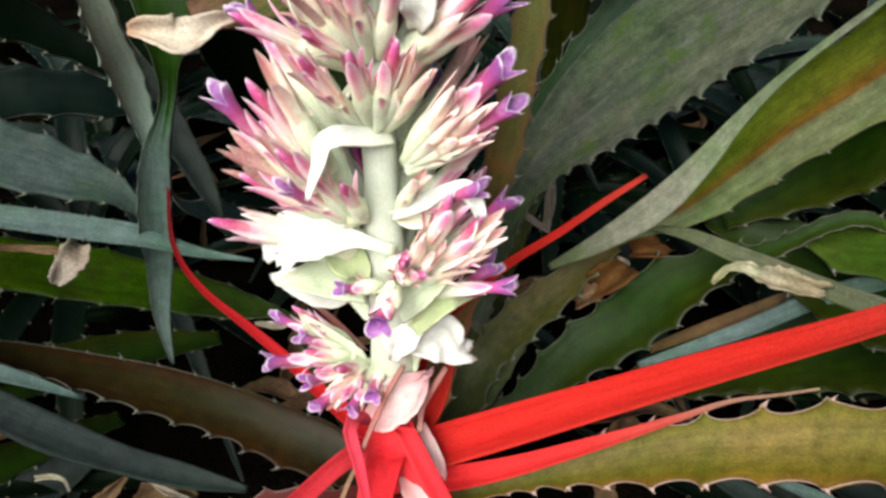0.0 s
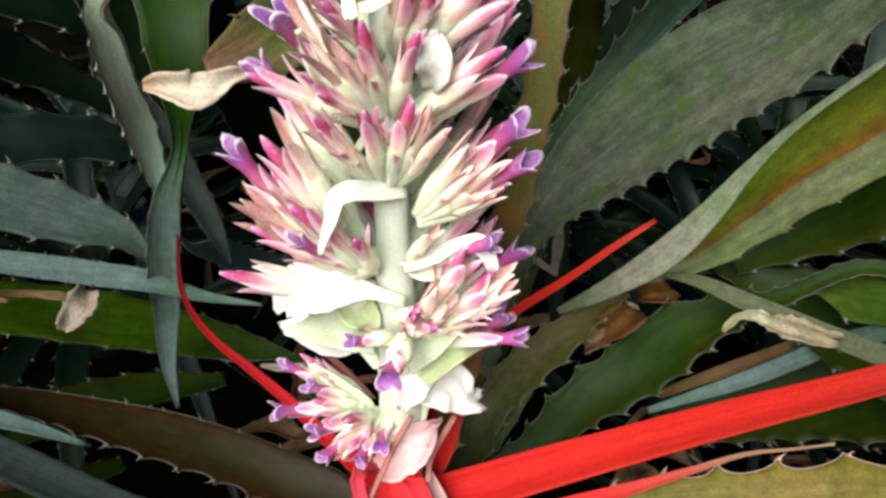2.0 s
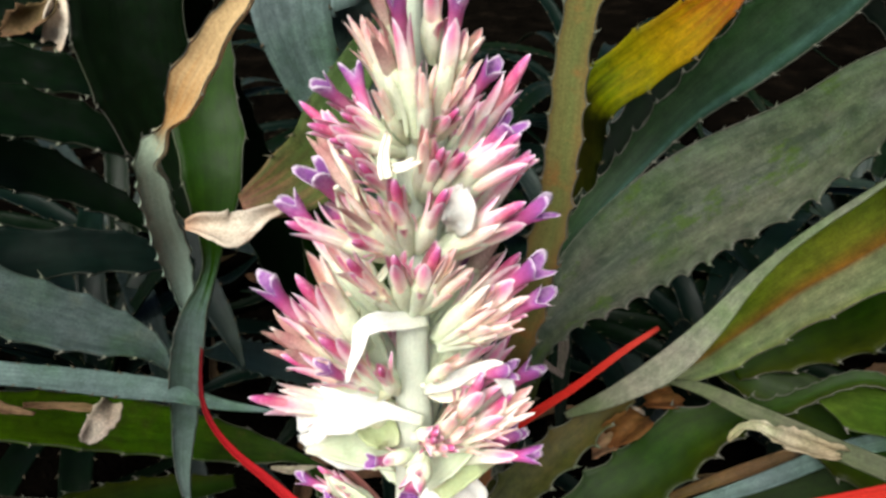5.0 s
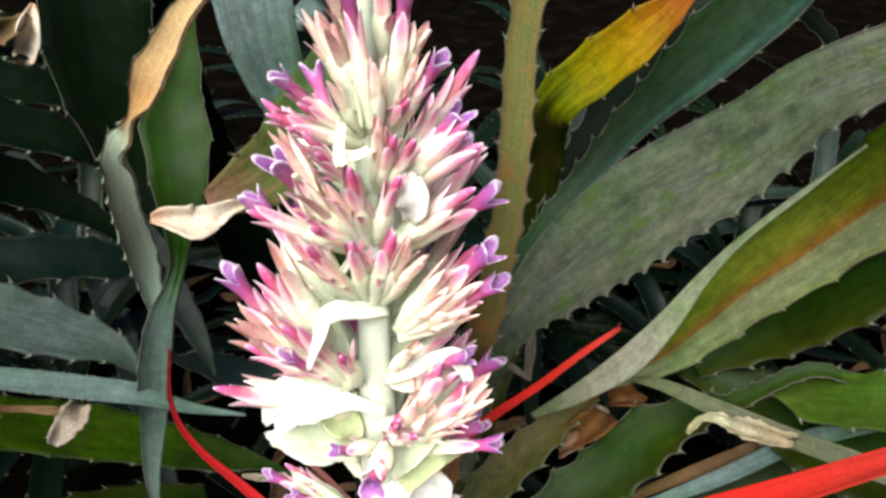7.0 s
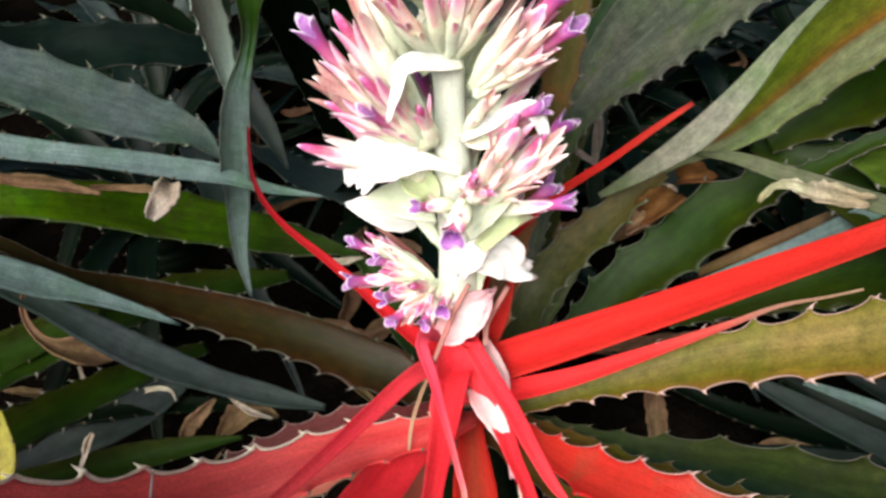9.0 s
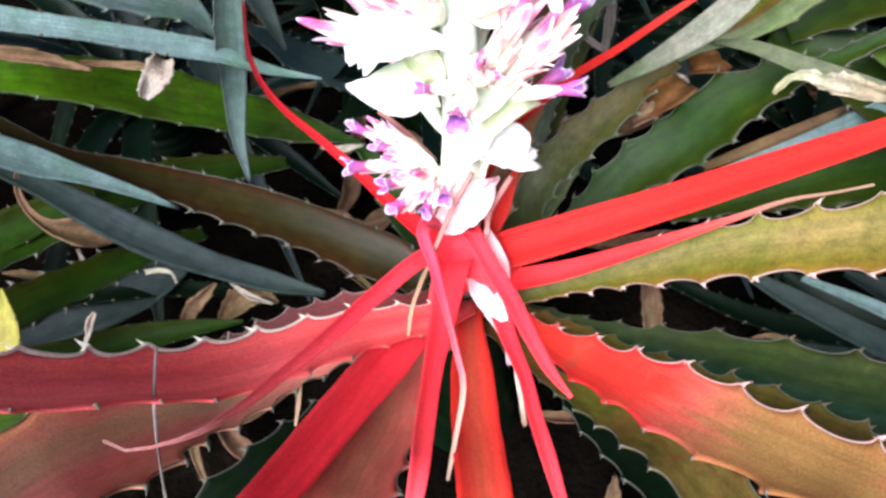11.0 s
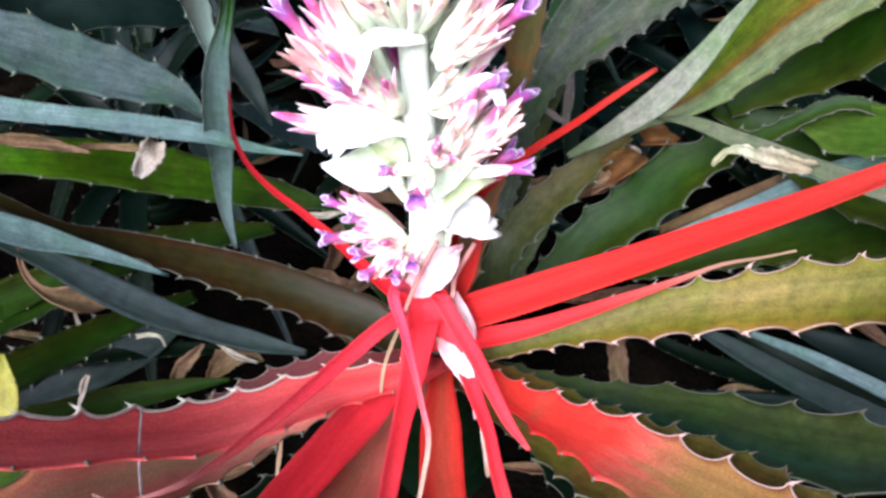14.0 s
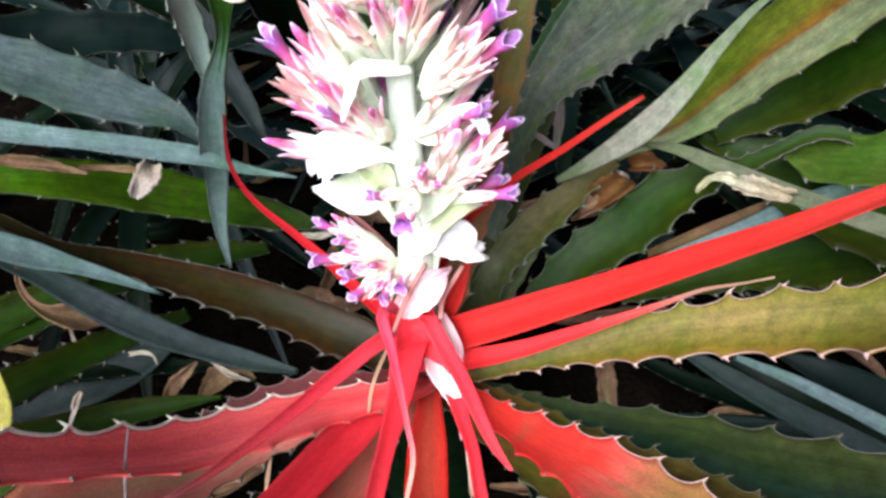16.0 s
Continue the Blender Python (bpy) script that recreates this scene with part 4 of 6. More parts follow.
leaf(left_plant, "green_mid", [(-0.2727, 0.2676, 0.2638, 0.0027), (-0.2961, 0.2422, 0.2695, 0.0208), (-0.3188, 0.2148, 0.2764, 0.026), (-0.4002, 0.1165, 0.3011, 0.026), (-0.8, 0.42, 0.04, 0.04)], (0.46, -0.43, 0.77), 0.02, 0.0004, 0.002, 0.16, 0)
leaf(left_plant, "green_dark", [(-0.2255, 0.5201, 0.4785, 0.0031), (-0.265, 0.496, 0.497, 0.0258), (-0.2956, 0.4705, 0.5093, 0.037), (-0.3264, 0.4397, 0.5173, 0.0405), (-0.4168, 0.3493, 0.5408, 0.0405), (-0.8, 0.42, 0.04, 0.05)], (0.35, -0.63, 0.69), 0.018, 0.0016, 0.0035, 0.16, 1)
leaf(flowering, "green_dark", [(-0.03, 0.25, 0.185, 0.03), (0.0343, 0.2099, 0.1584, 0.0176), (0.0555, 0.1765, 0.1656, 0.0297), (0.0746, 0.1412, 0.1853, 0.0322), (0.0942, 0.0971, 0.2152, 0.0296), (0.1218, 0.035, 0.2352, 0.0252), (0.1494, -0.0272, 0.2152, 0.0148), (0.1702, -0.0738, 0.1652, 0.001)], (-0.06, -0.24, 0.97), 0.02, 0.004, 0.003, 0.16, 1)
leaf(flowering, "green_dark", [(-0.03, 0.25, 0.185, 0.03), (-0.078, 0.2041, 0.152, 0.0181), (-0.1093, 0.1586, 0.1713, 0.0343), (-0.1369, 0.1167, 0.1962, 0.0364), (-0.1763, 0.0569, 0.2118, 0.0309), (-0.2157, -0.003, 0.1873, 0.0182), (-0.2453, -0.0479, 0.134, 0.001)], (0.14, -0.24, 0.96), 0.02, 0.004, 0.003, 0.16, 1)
leaf(flowering, "stripe", [(-0.03, 0.25, 0.16, 0.03), (0.02, 0.335, 0.17, 0.03), (0.1177, 0.359, 0.3218, 0.0141), (0.142, 0.3585, 0.339, 0.03), (0.1644, 0.3553, 0.3702, 0.0412), (0.1849, 0.3479, 0.4068, 0.0472), (0.203, 0.3398, 0.4346, 0.0517), (0.2174, 0.3332, 0.4578, 0.0515), (0.2646, 0.2947, 0.5258, 0.0624), (0.2959, 0.2699, 0.5058, 0.0367), (0.3194, 0.2512, 0.4558, 0.001)], (-0.32, -0.58, 0.75), 0.024, 0.0022, 0.0025, 0.16, 1)
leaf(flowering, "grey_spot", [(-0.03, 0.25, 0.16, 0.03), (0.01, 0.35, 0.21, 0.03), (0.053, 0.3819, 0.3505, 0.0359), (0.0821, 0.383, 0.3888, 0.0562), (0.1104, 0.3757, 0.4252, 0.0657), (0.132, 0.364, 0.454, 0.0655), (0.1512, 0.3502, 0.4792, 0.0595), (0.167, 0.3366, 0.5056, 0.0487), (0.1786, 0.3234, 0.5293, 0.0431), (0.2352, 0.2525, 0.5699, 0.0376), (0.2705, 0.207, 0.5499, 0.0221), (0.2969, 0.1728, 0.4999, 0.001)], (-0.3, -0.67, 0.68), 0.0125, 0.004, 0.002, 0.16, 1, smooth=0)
leaf(flowering, "green_blue", [(-0.03, 0.25, 0.16, 0.03), (0, 0.37, 0.2, 0.03), (0.0651, 0.448, 0.3723, 0.0167), (0.1018, 0.4578, 0.4271, 0.0238), (0.1294, 0.4569, 0.4702, 0.0309), (0.1571, 0.4396, 0.515, 0.0443), (0.1786, 0.4228, 0.5517, 0.0494), (0.1996, 0.4016, 0.5887, 0.0451), (0.2349, 0.3659, 0.6087, 0.0383), (0.2703, 0.3302, 0.5887, 0.0226), (0.2968, 0.3035, 0.5387, 0.001)], (-0.26, -0.75, 0.61), 0.02, 0.004, 0.003, 0.16, 1, smooth=1)
leaf(flowering, "green_dark", [(-0.03, 0.25, 0.15, 0.03), (0, 0.38, 0.2, 0.03), (0.0739, 0.4619, 0.3788, 0.0169), (0.093, 0.4773, 0.4283, 0.0235), (0.1145, 0.4819, 0.4667, 0.0277), (0.1359, 0.4762, 0.5019, 0.0274), (0.1539, 0.4676, 0.5343, 0.0245), (0.1917, 0.4495, 0.5543, 0.0208), (0.2296, 0.4314, 0.5343, 0.0123), (0.258, 0.4179, 0.4843, 0.001)], (-0.2, -0.75, 0.63), 0.021, 0.005, 0.002, 0.16, 1)
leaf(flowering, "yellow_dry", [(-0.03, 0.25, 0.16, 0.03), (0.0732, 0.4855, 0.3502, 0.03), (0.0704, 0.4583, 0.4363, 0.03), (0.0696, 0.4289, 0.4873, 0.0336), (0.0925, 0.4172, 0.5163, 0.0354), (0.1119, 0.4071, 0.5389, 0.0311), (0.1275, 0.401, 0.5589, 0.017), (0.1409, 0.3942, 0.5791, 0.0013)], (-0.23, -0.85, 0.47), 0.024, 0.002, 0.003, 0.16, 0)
leaf(flowering, "olive_orange", [(-0.03, 0.25, 0.185, 0.03), (-0.01, 0.275, 0.26, 0.03), (0.0147, 0.329, 0.3115, 0.0202), (0.0204, 0.3086, 0.3828, 0.0233), (0.0255, 0.3, 0.4211, 0.0219), (0.0281, 0.2943, 0.4557, 0.0201), (0.0309, 0.2904, 0.4861, 0.0183), (0.0312, 0.2875, 0.5122, 0.0171), (0.0311, 0.2862, 0.5353, 0.0168), (0.0303, 0.2847, 0.5559, 0.0156), (0.0367, 0.2839, 0.6225, 0.008), (0.0371, 0.2898, 0.6354, 0.0009)], (-0.12, -0.76, 0.64), 0.02, 0.0036, 0.003, 0.16, 1)
leaf(right_plant, "green_mid", [(0.1681, 0.379, 0.3142, 0.0087), (0.2131, 0.3466, 0.3149, 0.0473), (0.2444, 0.3054, 0.3216, 0.0669), (0.2676, 0.2756, 0.3303, 0.0656), (0.3454, 0.1756, 0.3595, 0.0656), (0.8, 0.55, 0.03, 0.05)], (-0.35, -0.47, 0.81), 0.02, 0.0034, 0.003, 0.16, 1)
leaf(right_plant, "green_mid", [(0.1746, 0.3683, 0.3219, 0.0167), (0.2166, 0.3673, 0.366, 0.0576), (0.2453, 0.3525, 0.411, 0.0675), (0.2711, 0.3409, 0.4468, 0.0623), (0.3446, 0.3078, 0.5118, 0.0623), (0.8, 0.55, 0.03, 0.05)], (-0.37, -0.55, 0.75), 0.02, 0.004, 0.003, 0.16, 1)
leaf(right_plant, "green_bright", [(0.2107, 0.3401, 0.3385, 0.0083), (0.2244, 0.3206, 0.3446, 0.0346), (0.2427, 0.2973, 0.3608, 0.0394), (0.2636, 0.278, 0.3782, 0.0385), (0.3451, 0.2028, 0.4432, 0.0385), (0.8, 0.55, 0.03, 0.05)], (-0.39, -0.47, 0.79), 0.02, 0.003, 0.003, 0.16, 1)
leaf(left_plant, "blue", [(-0.1833, 0.3239, 0.3453, 0.0006), (-0.1924, 0.3251, 0.3621, 0.0174), (-0.2187, 0.3187, 0.3811, 0.0355), (-0.2435, 0.3103, 0.3979, 0.0405), (-0.2604, 0.304, 0.4119, 0.0397), (-0.3759, 0.2401, 0.4912, 0.0412), (-0.8, 0.42, 0.04, 0.05)], (0.37, -0.51, 0.78), 0.02, 0.003, 0.003, 0.16, 1)
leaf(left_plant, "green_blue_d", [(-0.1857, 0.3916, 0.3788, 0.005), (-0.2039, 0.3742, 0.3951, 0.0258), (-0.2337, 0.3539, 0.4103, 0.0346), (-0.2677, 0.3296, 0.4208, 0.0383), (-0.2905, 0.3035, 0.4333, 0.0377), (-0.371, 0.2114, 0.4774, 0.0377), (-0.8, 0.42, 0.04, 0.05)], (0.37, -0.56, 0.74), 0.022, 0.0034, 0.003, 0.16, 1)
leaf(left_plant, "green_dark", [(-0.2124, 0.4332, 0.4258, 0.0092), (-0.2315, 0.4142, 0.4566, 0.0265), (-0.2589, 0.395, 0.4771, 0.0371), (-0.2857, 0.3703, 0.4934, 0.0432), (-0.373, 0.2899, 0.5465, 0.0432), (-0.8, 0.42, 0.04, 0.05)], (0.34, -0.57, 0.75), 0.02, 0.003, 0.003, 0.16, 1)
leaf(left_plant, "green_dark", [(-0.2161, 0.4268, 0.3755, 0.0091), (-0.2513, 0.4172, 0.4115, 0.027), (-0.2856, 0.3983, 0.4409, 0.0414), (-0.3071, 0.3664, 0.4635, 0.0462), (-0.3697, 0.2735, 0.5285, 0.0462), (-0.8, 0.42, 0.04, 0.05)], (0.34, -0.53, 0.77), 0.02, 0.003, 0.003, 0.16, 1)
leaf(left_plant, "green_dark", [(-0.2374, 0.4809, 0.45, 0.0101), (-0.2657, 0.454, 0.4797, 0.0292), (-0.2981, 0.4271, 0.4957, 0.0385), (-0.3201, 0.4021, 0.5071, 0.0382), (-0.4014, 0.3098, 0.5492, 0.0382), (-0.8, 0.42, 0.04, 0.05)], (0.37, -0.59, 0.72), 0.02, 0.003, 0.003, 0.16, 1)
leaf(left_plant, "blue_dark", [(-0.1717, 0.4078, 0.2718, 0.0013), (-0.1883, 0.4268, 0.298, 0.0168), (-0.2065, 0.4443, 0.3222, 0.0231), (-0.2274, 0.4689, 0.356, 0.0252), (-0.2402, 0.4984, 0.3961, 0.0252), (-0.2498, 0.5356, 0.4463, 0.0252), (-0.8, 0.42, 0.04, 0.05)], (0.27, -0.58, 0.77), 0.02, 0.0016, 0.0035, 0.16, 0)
leaf(rear_plant, "green_hang", [(-0.16, 0.66, 0.03, 0.05), (-0.13, 0.52, 0.45, 0.055), (-0.1307, 0.3523, 0.548, 0.0087), (-0.1302, 0.3369, 0.5337, 0.0187), (-0.1309, 0.3225, 0.521, 0.0274), (-0.1295, 0.313, 0.5104, 0.0337), (-0.1268, 0.3026, 0.4998, 0.0304), (-0.1264, 0.2929, 0.48, 0.0219), (-0.1284, 0.2889, 0.4632, 0.0106), (-0.1316, 0.2903, 0.4499, 0.0075), (-0.1387, 0.2932, 0.4327, 0.0084), (-0.1475, 0.2958, 0.414, 0.0138), (-0.1618, 0.3019, 0.3718, 0.0185), (-0.174, 0.3083, 0.3228, 0.0153), (-0.1809, 0.3025, 0.2799, 0.0087), (-0.1793, 0.2935, 0.2489, 0.0015)], (0.29, -0.63, 0.72), 0.02, 0.0014, 0.0016, 0.16, 1)
leaf(rear_plant, "green_dark", [(-0.16, 0.66, 0.03, 0.05), (-0.2, 0.5, 0.45, 0.055), (-0.1853, 0.3823, 0.5673, 0.0566), (-0.1885, 0.3793, 0.5218, 0.0578), (-0.1851, 0.3821, 0.4675, 0.0392), (-0.1758, 0.3794, 0.4114, 0.0015)], (0.34, -0.73, 0.6), 0.022, 0.002, 0.0022, 0.16, 1)
leaf(rear_plant, "blue_drytip", [(-0.16, 0.66, 0.03, 0.05), (-0.2, 0.48, 0.22, 0.03), (-0.1573, 0.3086, 0.4081, 0.0069), (-0.1536, 0.3016, 0.4298, 0.0128), (-0.1481, 0.289, 0.459, 0.0172), (-0.1428, 0.2743, 0.4858, 0.0146), (-0.1352, 0.26, 0.5092, 0.0144), (-0.1229, 0.2415, 0.5332, 0.0149), (-0.1166, 0.2338, 0.5412, 0.0105), (-0.1106, 0.227, 0.5498, 0.0033), (-0.1007, 0.2186, 0.5621, 0.0109), (-0.0953, 0.2148, 0.5699, 0.0132), (-0.0873, 0.2107, 0.5801, 0.0107), (-0.0804, 0.2069, 0.5893, 0.0089), (-0.072, 0.2034, 0.5983, 0.0063), (-0.065, 0.2014, 0.6072, 0.0032)], (0.3, -0.7, 0.64), 0.022, 0.003, 0.0025, 0.16, 1)
leaf(rear_plant, "olive_dry", [(-0.16, 0.66, 0.03, 0.05), (-0.05, 0.45, 0.5, 0.05), (-0.0617, 0.3463, 0.5337, 0.0186), (-0.0724, 0.3219, 0.5172, 0.025), (-0.076, 0.2968, 0.5043, 0.0317), (-0.0876, 0.282, 0.4983, 0.0286), (-0.0982, 0.2742, 0.4965, 0.0167), (-0.1047, 0.2708, 0.4956, 0.0079)], (0.19, -0.78, 0.59), 0.02, 0.0006, 0.002, 0.16, 0)
leaf(rear_plant, "blue_pale", [(-0.16, 0.66, 0.03, 0.05), (-0.1, 0.5, 0.55, 0.055), (-0.1013, 0.3711, 0.5769, 0.0421), (-0.0986, 0.3693, 0.5451, 0.0381), (-0.0926, 0.3763, 0.5133, 0.0317), (-0.0795, 0.3858, 0.4766, 0.02), (-0.0534, 0.4047, 0.3834, 0.017), (-0.0272, 0.4237, 0.2502, 0.01), (-0.0076, 0.4379, 0.1153, 0.001)], (0.19, -0.84, 0.51), 0.02, 0.0006, 0.002, 0.16, 0)
leaf(flowering, "red", [(-0.03, 0.25, 0.2, 0.02), (-0.0129, 0.2343, 0.2499, 0.0237), (0.0283, 0.2401, 0.2661, 0.0232), (0.089, 0.2439, 0.296, 0.02), (0.1382, 0.2352, 0.3378, 0.0165), (0.1699, 0.2223, 0.3748, 0.0132), (0.1942, 0.2046, 0.416, 0.01), (0.2113, 0.1856, 0.4541, 0.0063)], (-0.16, -0.42, 0.9), 0.05, 0, 0, 0.25, 0)
leaf(flowering, "red_tan", [(-0.03, 0.25, 0.2, 0.02), (0.0046, 0.22, 0.2478, 0.0135), (0.0359, 0.2229, 0.2568, 0.0111), (0.0668, 0.2223, 0.2761, 0.0085), (0.0951, 0.221, 0.2966, 0.0056), (0.119, 0.2215, 0.3122, 0.0032), (0.1406, 0.2203, 0.3291, 0.0016), (0.1579, 0.2153, 0.3414, 0.0008), (0.1699, 0.2109, 0.3522, 0.0003)], (-0.14, -0.38, 0.91), 0.05, 0, 0, 0.25, 0)
leaf(flowering, "red_core", [(-0.03, 0.25, 0.23, 0.02), (-0.0344, 0.2181, 0.2654, 0.0215), (-0.0375, 0.1837, 0.261, 0.0153), (-0.0399, 0.1443, 0.2709, 0.0105), (-0.04, 0.1024, 0.2905, 0.0094), (-0.0399, 0.0689, 0.3056, 0.0075), (-0.0421, 0.055, 0.2984, 0.0055)], (0.1, -0.38, 0.92), 0.05, 0, 0, 0.25, 0)
leaf(flowering, "red_whip", [(-0.035, 0.245, 0.27, 0.015), (-0.0512, 0.2242, 0.2896, 0.0074), (-0.0435, 0.2021, 0.286, 0.0056), (-0.0378, 0.1844, 0.2835, 0.0042), (-0.0312, 0.1624, 0.2834, 0.0028), (-0.0268, 0.146, 0.2847, 0.0027), (-0.0229, 0.1322, 0.2829, 0.0024), (-0.0229, 0.1236, 0.2808, 0.0023), (-0.0244, 0.1123, 0.278, 0.002), (-0.0264, 0.0994, 0.2725, 0.0017), (-0.0286, 0.088, 0.2638, 0.0009)], (0.11, -0.48, 0.87), 0.05, 0, 0, 0.25, 0)
leaf(flowering, "pink_red", [(-0.03, 0.25, 0.23, 0.02), (-0.0491, 0.2247, 0.2631, 0.0113), (-0.072, 0.1777, 0.2901, 0.0091), (-0.0881, 0.131, 0.3203, 0.0066), (-0.0971, 0.0978, 0.3464, 0.0048), (-0.1026, 0.0705, 0.3725, 0.0027), (-0.1082, 0.055, 0.388, 0.0016), (-0.1179, 0.0479, 0.3936, 0.0006), (-0.1282, 0.0467, 0.3935, 0.0003), (-0.1331, 0.0485, 0.3954, 0.0001)], (0.27, -0.45, 0.85), 0.05, 0, 0, 0.25, 0)
leaf(flowering, "red_core", [(-0.028, 0.245, 0.27, 0.015), (-0.0222, 0.2291, 0.2803, 0.0103), (-0.0099, 0.209, 0.274, 0.0101), (0.0008, 0.1915, 0.2709, 0.0092), (0.0126, 0.1657, 0.2707, 0.0076), (0.0219, 0.1459, 0.2723, 0.0055), (0.0317, 0.1292, 0.2769, 0.0015)], (0.01, -0.5, 0.87), 0.05, 0, 0, 0.25, 0)
leaf(flowering, "strip", [(-0.0233, 0.2401, 0.3218, 0.0014), (-0.0318, 0.2279, 0.311, 0.0017), (-0.038, 0.2186, 0.299, 0.0016), (-0.0439, 0.2123, 0.2843, 0.0009)], (0.09, -0.51, 0.86), 0.05, 0, 0, 0.25, 0)
leaf(flowering, "red_core", [(-0.03, 0.25, 0.23, 0.02), (-0.0042, 0.1957, 0.2457, 0.0118), (0.0022, 0.1747, 0.2481, 0.0087), (0.009, 0.1525, 0.2552, 0.0073), (0.014, 0.1238, 0.2657, 0.0072), (0.02, 0.0947, 0.2773, 0.0069), (0.0258, 0.0707, 0.2804, 0.0047)], (0.01, -0.36, 0.93), 0.05, 0, 0, 0.25, 0)
leaf(flowering, "red", [(-0.03, 0.25, 0.25, 0.02), (-0.0103, 0.2812, 0.3014, 0.0091), (0.0263, 0.3073, 0.3278, 0.0053), (0.0638, 0.3341, 0.3369, 0.0043), (0.0997, 0.3644, 0.3431, 0.0037), (0.121, 0.3772, 0.3505, 0.0025)], (-0.11, -0.66, 0.74), 0.05, 0, 0, 0.25, 0)
leaf(flowering, "deep_red", [(-0.03, 0.25, 0.23, 0.02), (-0.0694, 0.2613, 0.2595, 0.0092), (-0.0972, 0.2721, 0.2872, 0.0062), (-0.1203, 0.2782, 0.3102, 0.0045), (-0.1359, 0.2807, 0.3275, 0.0034), (-0.1461, 0.2834, 0.3457, 0.0028), (-0.1505, 0.2878, 0.3611, 0.0022), (-0.1507, 0.2924, 0.3729, 0.0014), (-0.1484, 0.2999, 0.3935, 0.0011), (-0.1456, 0.3064, 0.4106, 0.0008), (-0.1435, 0.3107, 0.4216, 0.0005)], (0.26, -0.65, 0.71), 0.05, 0, 0, 0.25, 0)
leaf(flowering, "red", [(-0.03, 0.25, 0.24, 0.02), (-0.0097, 0.2534, 0.264, 0.0115), (-0.0024, 0.2652, 0.2798, 0.0084), (0.0031, 0.2734, 0.2935, 0.0019)], (0.03, -0.54, 0.84), 0.05, 0, 0, 0.25, 0)
leaf(left_plant, "green_mid", [(-0.2203, 0.1151, 0.2693, 0.0018), (-0.2354, 0.1093, 0.2724, 0.0139), (-0.2485, 0.1038, 0.2755, 0.0247), (-0.2699, 0.0976, 0.2788, 0.0358), (-0.3628, 0.0236, 0.3316, 0.0202), (-0.8, 0.42, 0.04, 0.05)], (0.41, -0.23, 0.88), 0.02, 0.0016, 0.0035, 0.16, 0)
leaf(left_plant, "pale_yellow", [(-0.2627, 0.1576, 0.3123, 0.0016), (-0.2622, 0.15, 0.3064, 0.0098), (-0.2621, 0.1406, 0.299, 0.0189), (-0.2651, 0.1279, 0.2893, 0.0229), (-0.2819, 0.1076, 0.2749, 0.0247), (-0.3857, 0.0665, 0.2007, 0.03)], (0.42, -0.28, 0.86), 0.016, 0.001, 0.003, 0.16, 0)


def filler(x, y, n, seed, kinds, reach, rise):
    """A plain neighbouring rosette that closes the view behind and beside."""
    rnd = random.Random(seed)
    plant = plant_at(x, y, "shade-darkened green spiny bromeliad growing among the others")
    part("crown", stem_mesh(x, y, -0.02, 0.06, 0.05, 0.03, 0), MAT["green_dark"], plant)
    for i in range(n):
        a = 2.4 * i + rnd.uniform(-0.2, 0.2)
        el = rnd.uniform(0.35, 1.0)
        length = reach * rnd.uniform(0.75, 1.15)
        pts = []
        for f in (0, 0.25, 0.5, 0.75, 1):
            h = length * f * math.cos(el) * (1 + 0.25 * f)
            z = 0.04 + rise * length * (math.sin(el) * f * 1.5 - 0.85 * f * f)
            pts.append((x + math.cos(a) * h, y + math.sin(a) * h, max(z, 0.015), (0.036, 0.036, 0.033, 0.022, 0.002)[int(f * 4)]))
        leaf(plant, rnd.choice(kinds), pts, (0.02, -0.1, 1), 0.018, 0.0012, 0.003, 0.18, 0)


# ---- flower spike ----
part("stalk", stem_mesh(-0.03, 0.25, 0.2, 0.66, 0.0135, 0.0026), MAT["stalk"], spike, "pale green-white stalk")


def lathe(bm, uv, profile, sides=9, twist=0.0, squash=1.0, u0=0.0, u1=1.0):
    rows = []
    for i, (z, r, dx) in enumerate(profile):
        rows.append([bm.verts.new((dx + r * math.cos(2 * math.pi * j / sides + twist * z) * squash, r * math.sin(2 * math.pi * j / sides + twist * z), z)) for j in range(sides)])
    m = len(profile) - 1
    for i in range(m):
        for j in range(sides):
            f = bm.faces.new((rows[i][j], rows[i][(j + 1) % sides], rows[i + 1][(j + 1) % sides], rows[i + 1][j]))
            for loop, (a, b) in zip(f.loops, ((i, j), (i, j + 1), (i + 1, j + 1), (i + 1, j))):
                loop[uv].uv = (u0 + (u1 - u0) * a / m, b / sides)
    return rows


def petal(bm, uv, start, bend, length, width, angle, flare, cup=0.25, n=6, k=4, blunt=1.0):
    """A lance-shaped scale that grows from height start at the given angle and flares outwards."""
    rows = []
    ca, sa = math.cos(angle), math.sin(angle)
    for i in range(n + 1):
        f = i / n
        w = width * max(0.0, math.sin(math.pi * min(1, 0.25 + 0.75 * f) ** 1.2)) ** blunt * (1 - 0.1 * f) + 0.0003
        r = bend + flare * f * f * length
        z = start + f * length * (1 - 0.3 * abs(flare) * f)
        row = []
        for j in range(k + 1):
            v = 2 * j / k - 1
            rr, tt = r - cup * w * v * v, w * v / 2
            row.append(bm.verts.new((rr * ca - tt * sa, rr * sa + tt * ca, z)))
        rows.append(row)
    for i in range(n):
        for j in range(k):
            f = bm.faces.new((rows[i][j], rows[i][j + 1], rows[i + 1][j + 1], rows[i + 1][j]))
            for loop, (a, b) in zip(f.loops, ((i, j), (i, j + 1), (i + 1, j + 1), (i + 1, j))):
                loop[uv].uv = (a / n, b / k)


FLOWER = 0.056


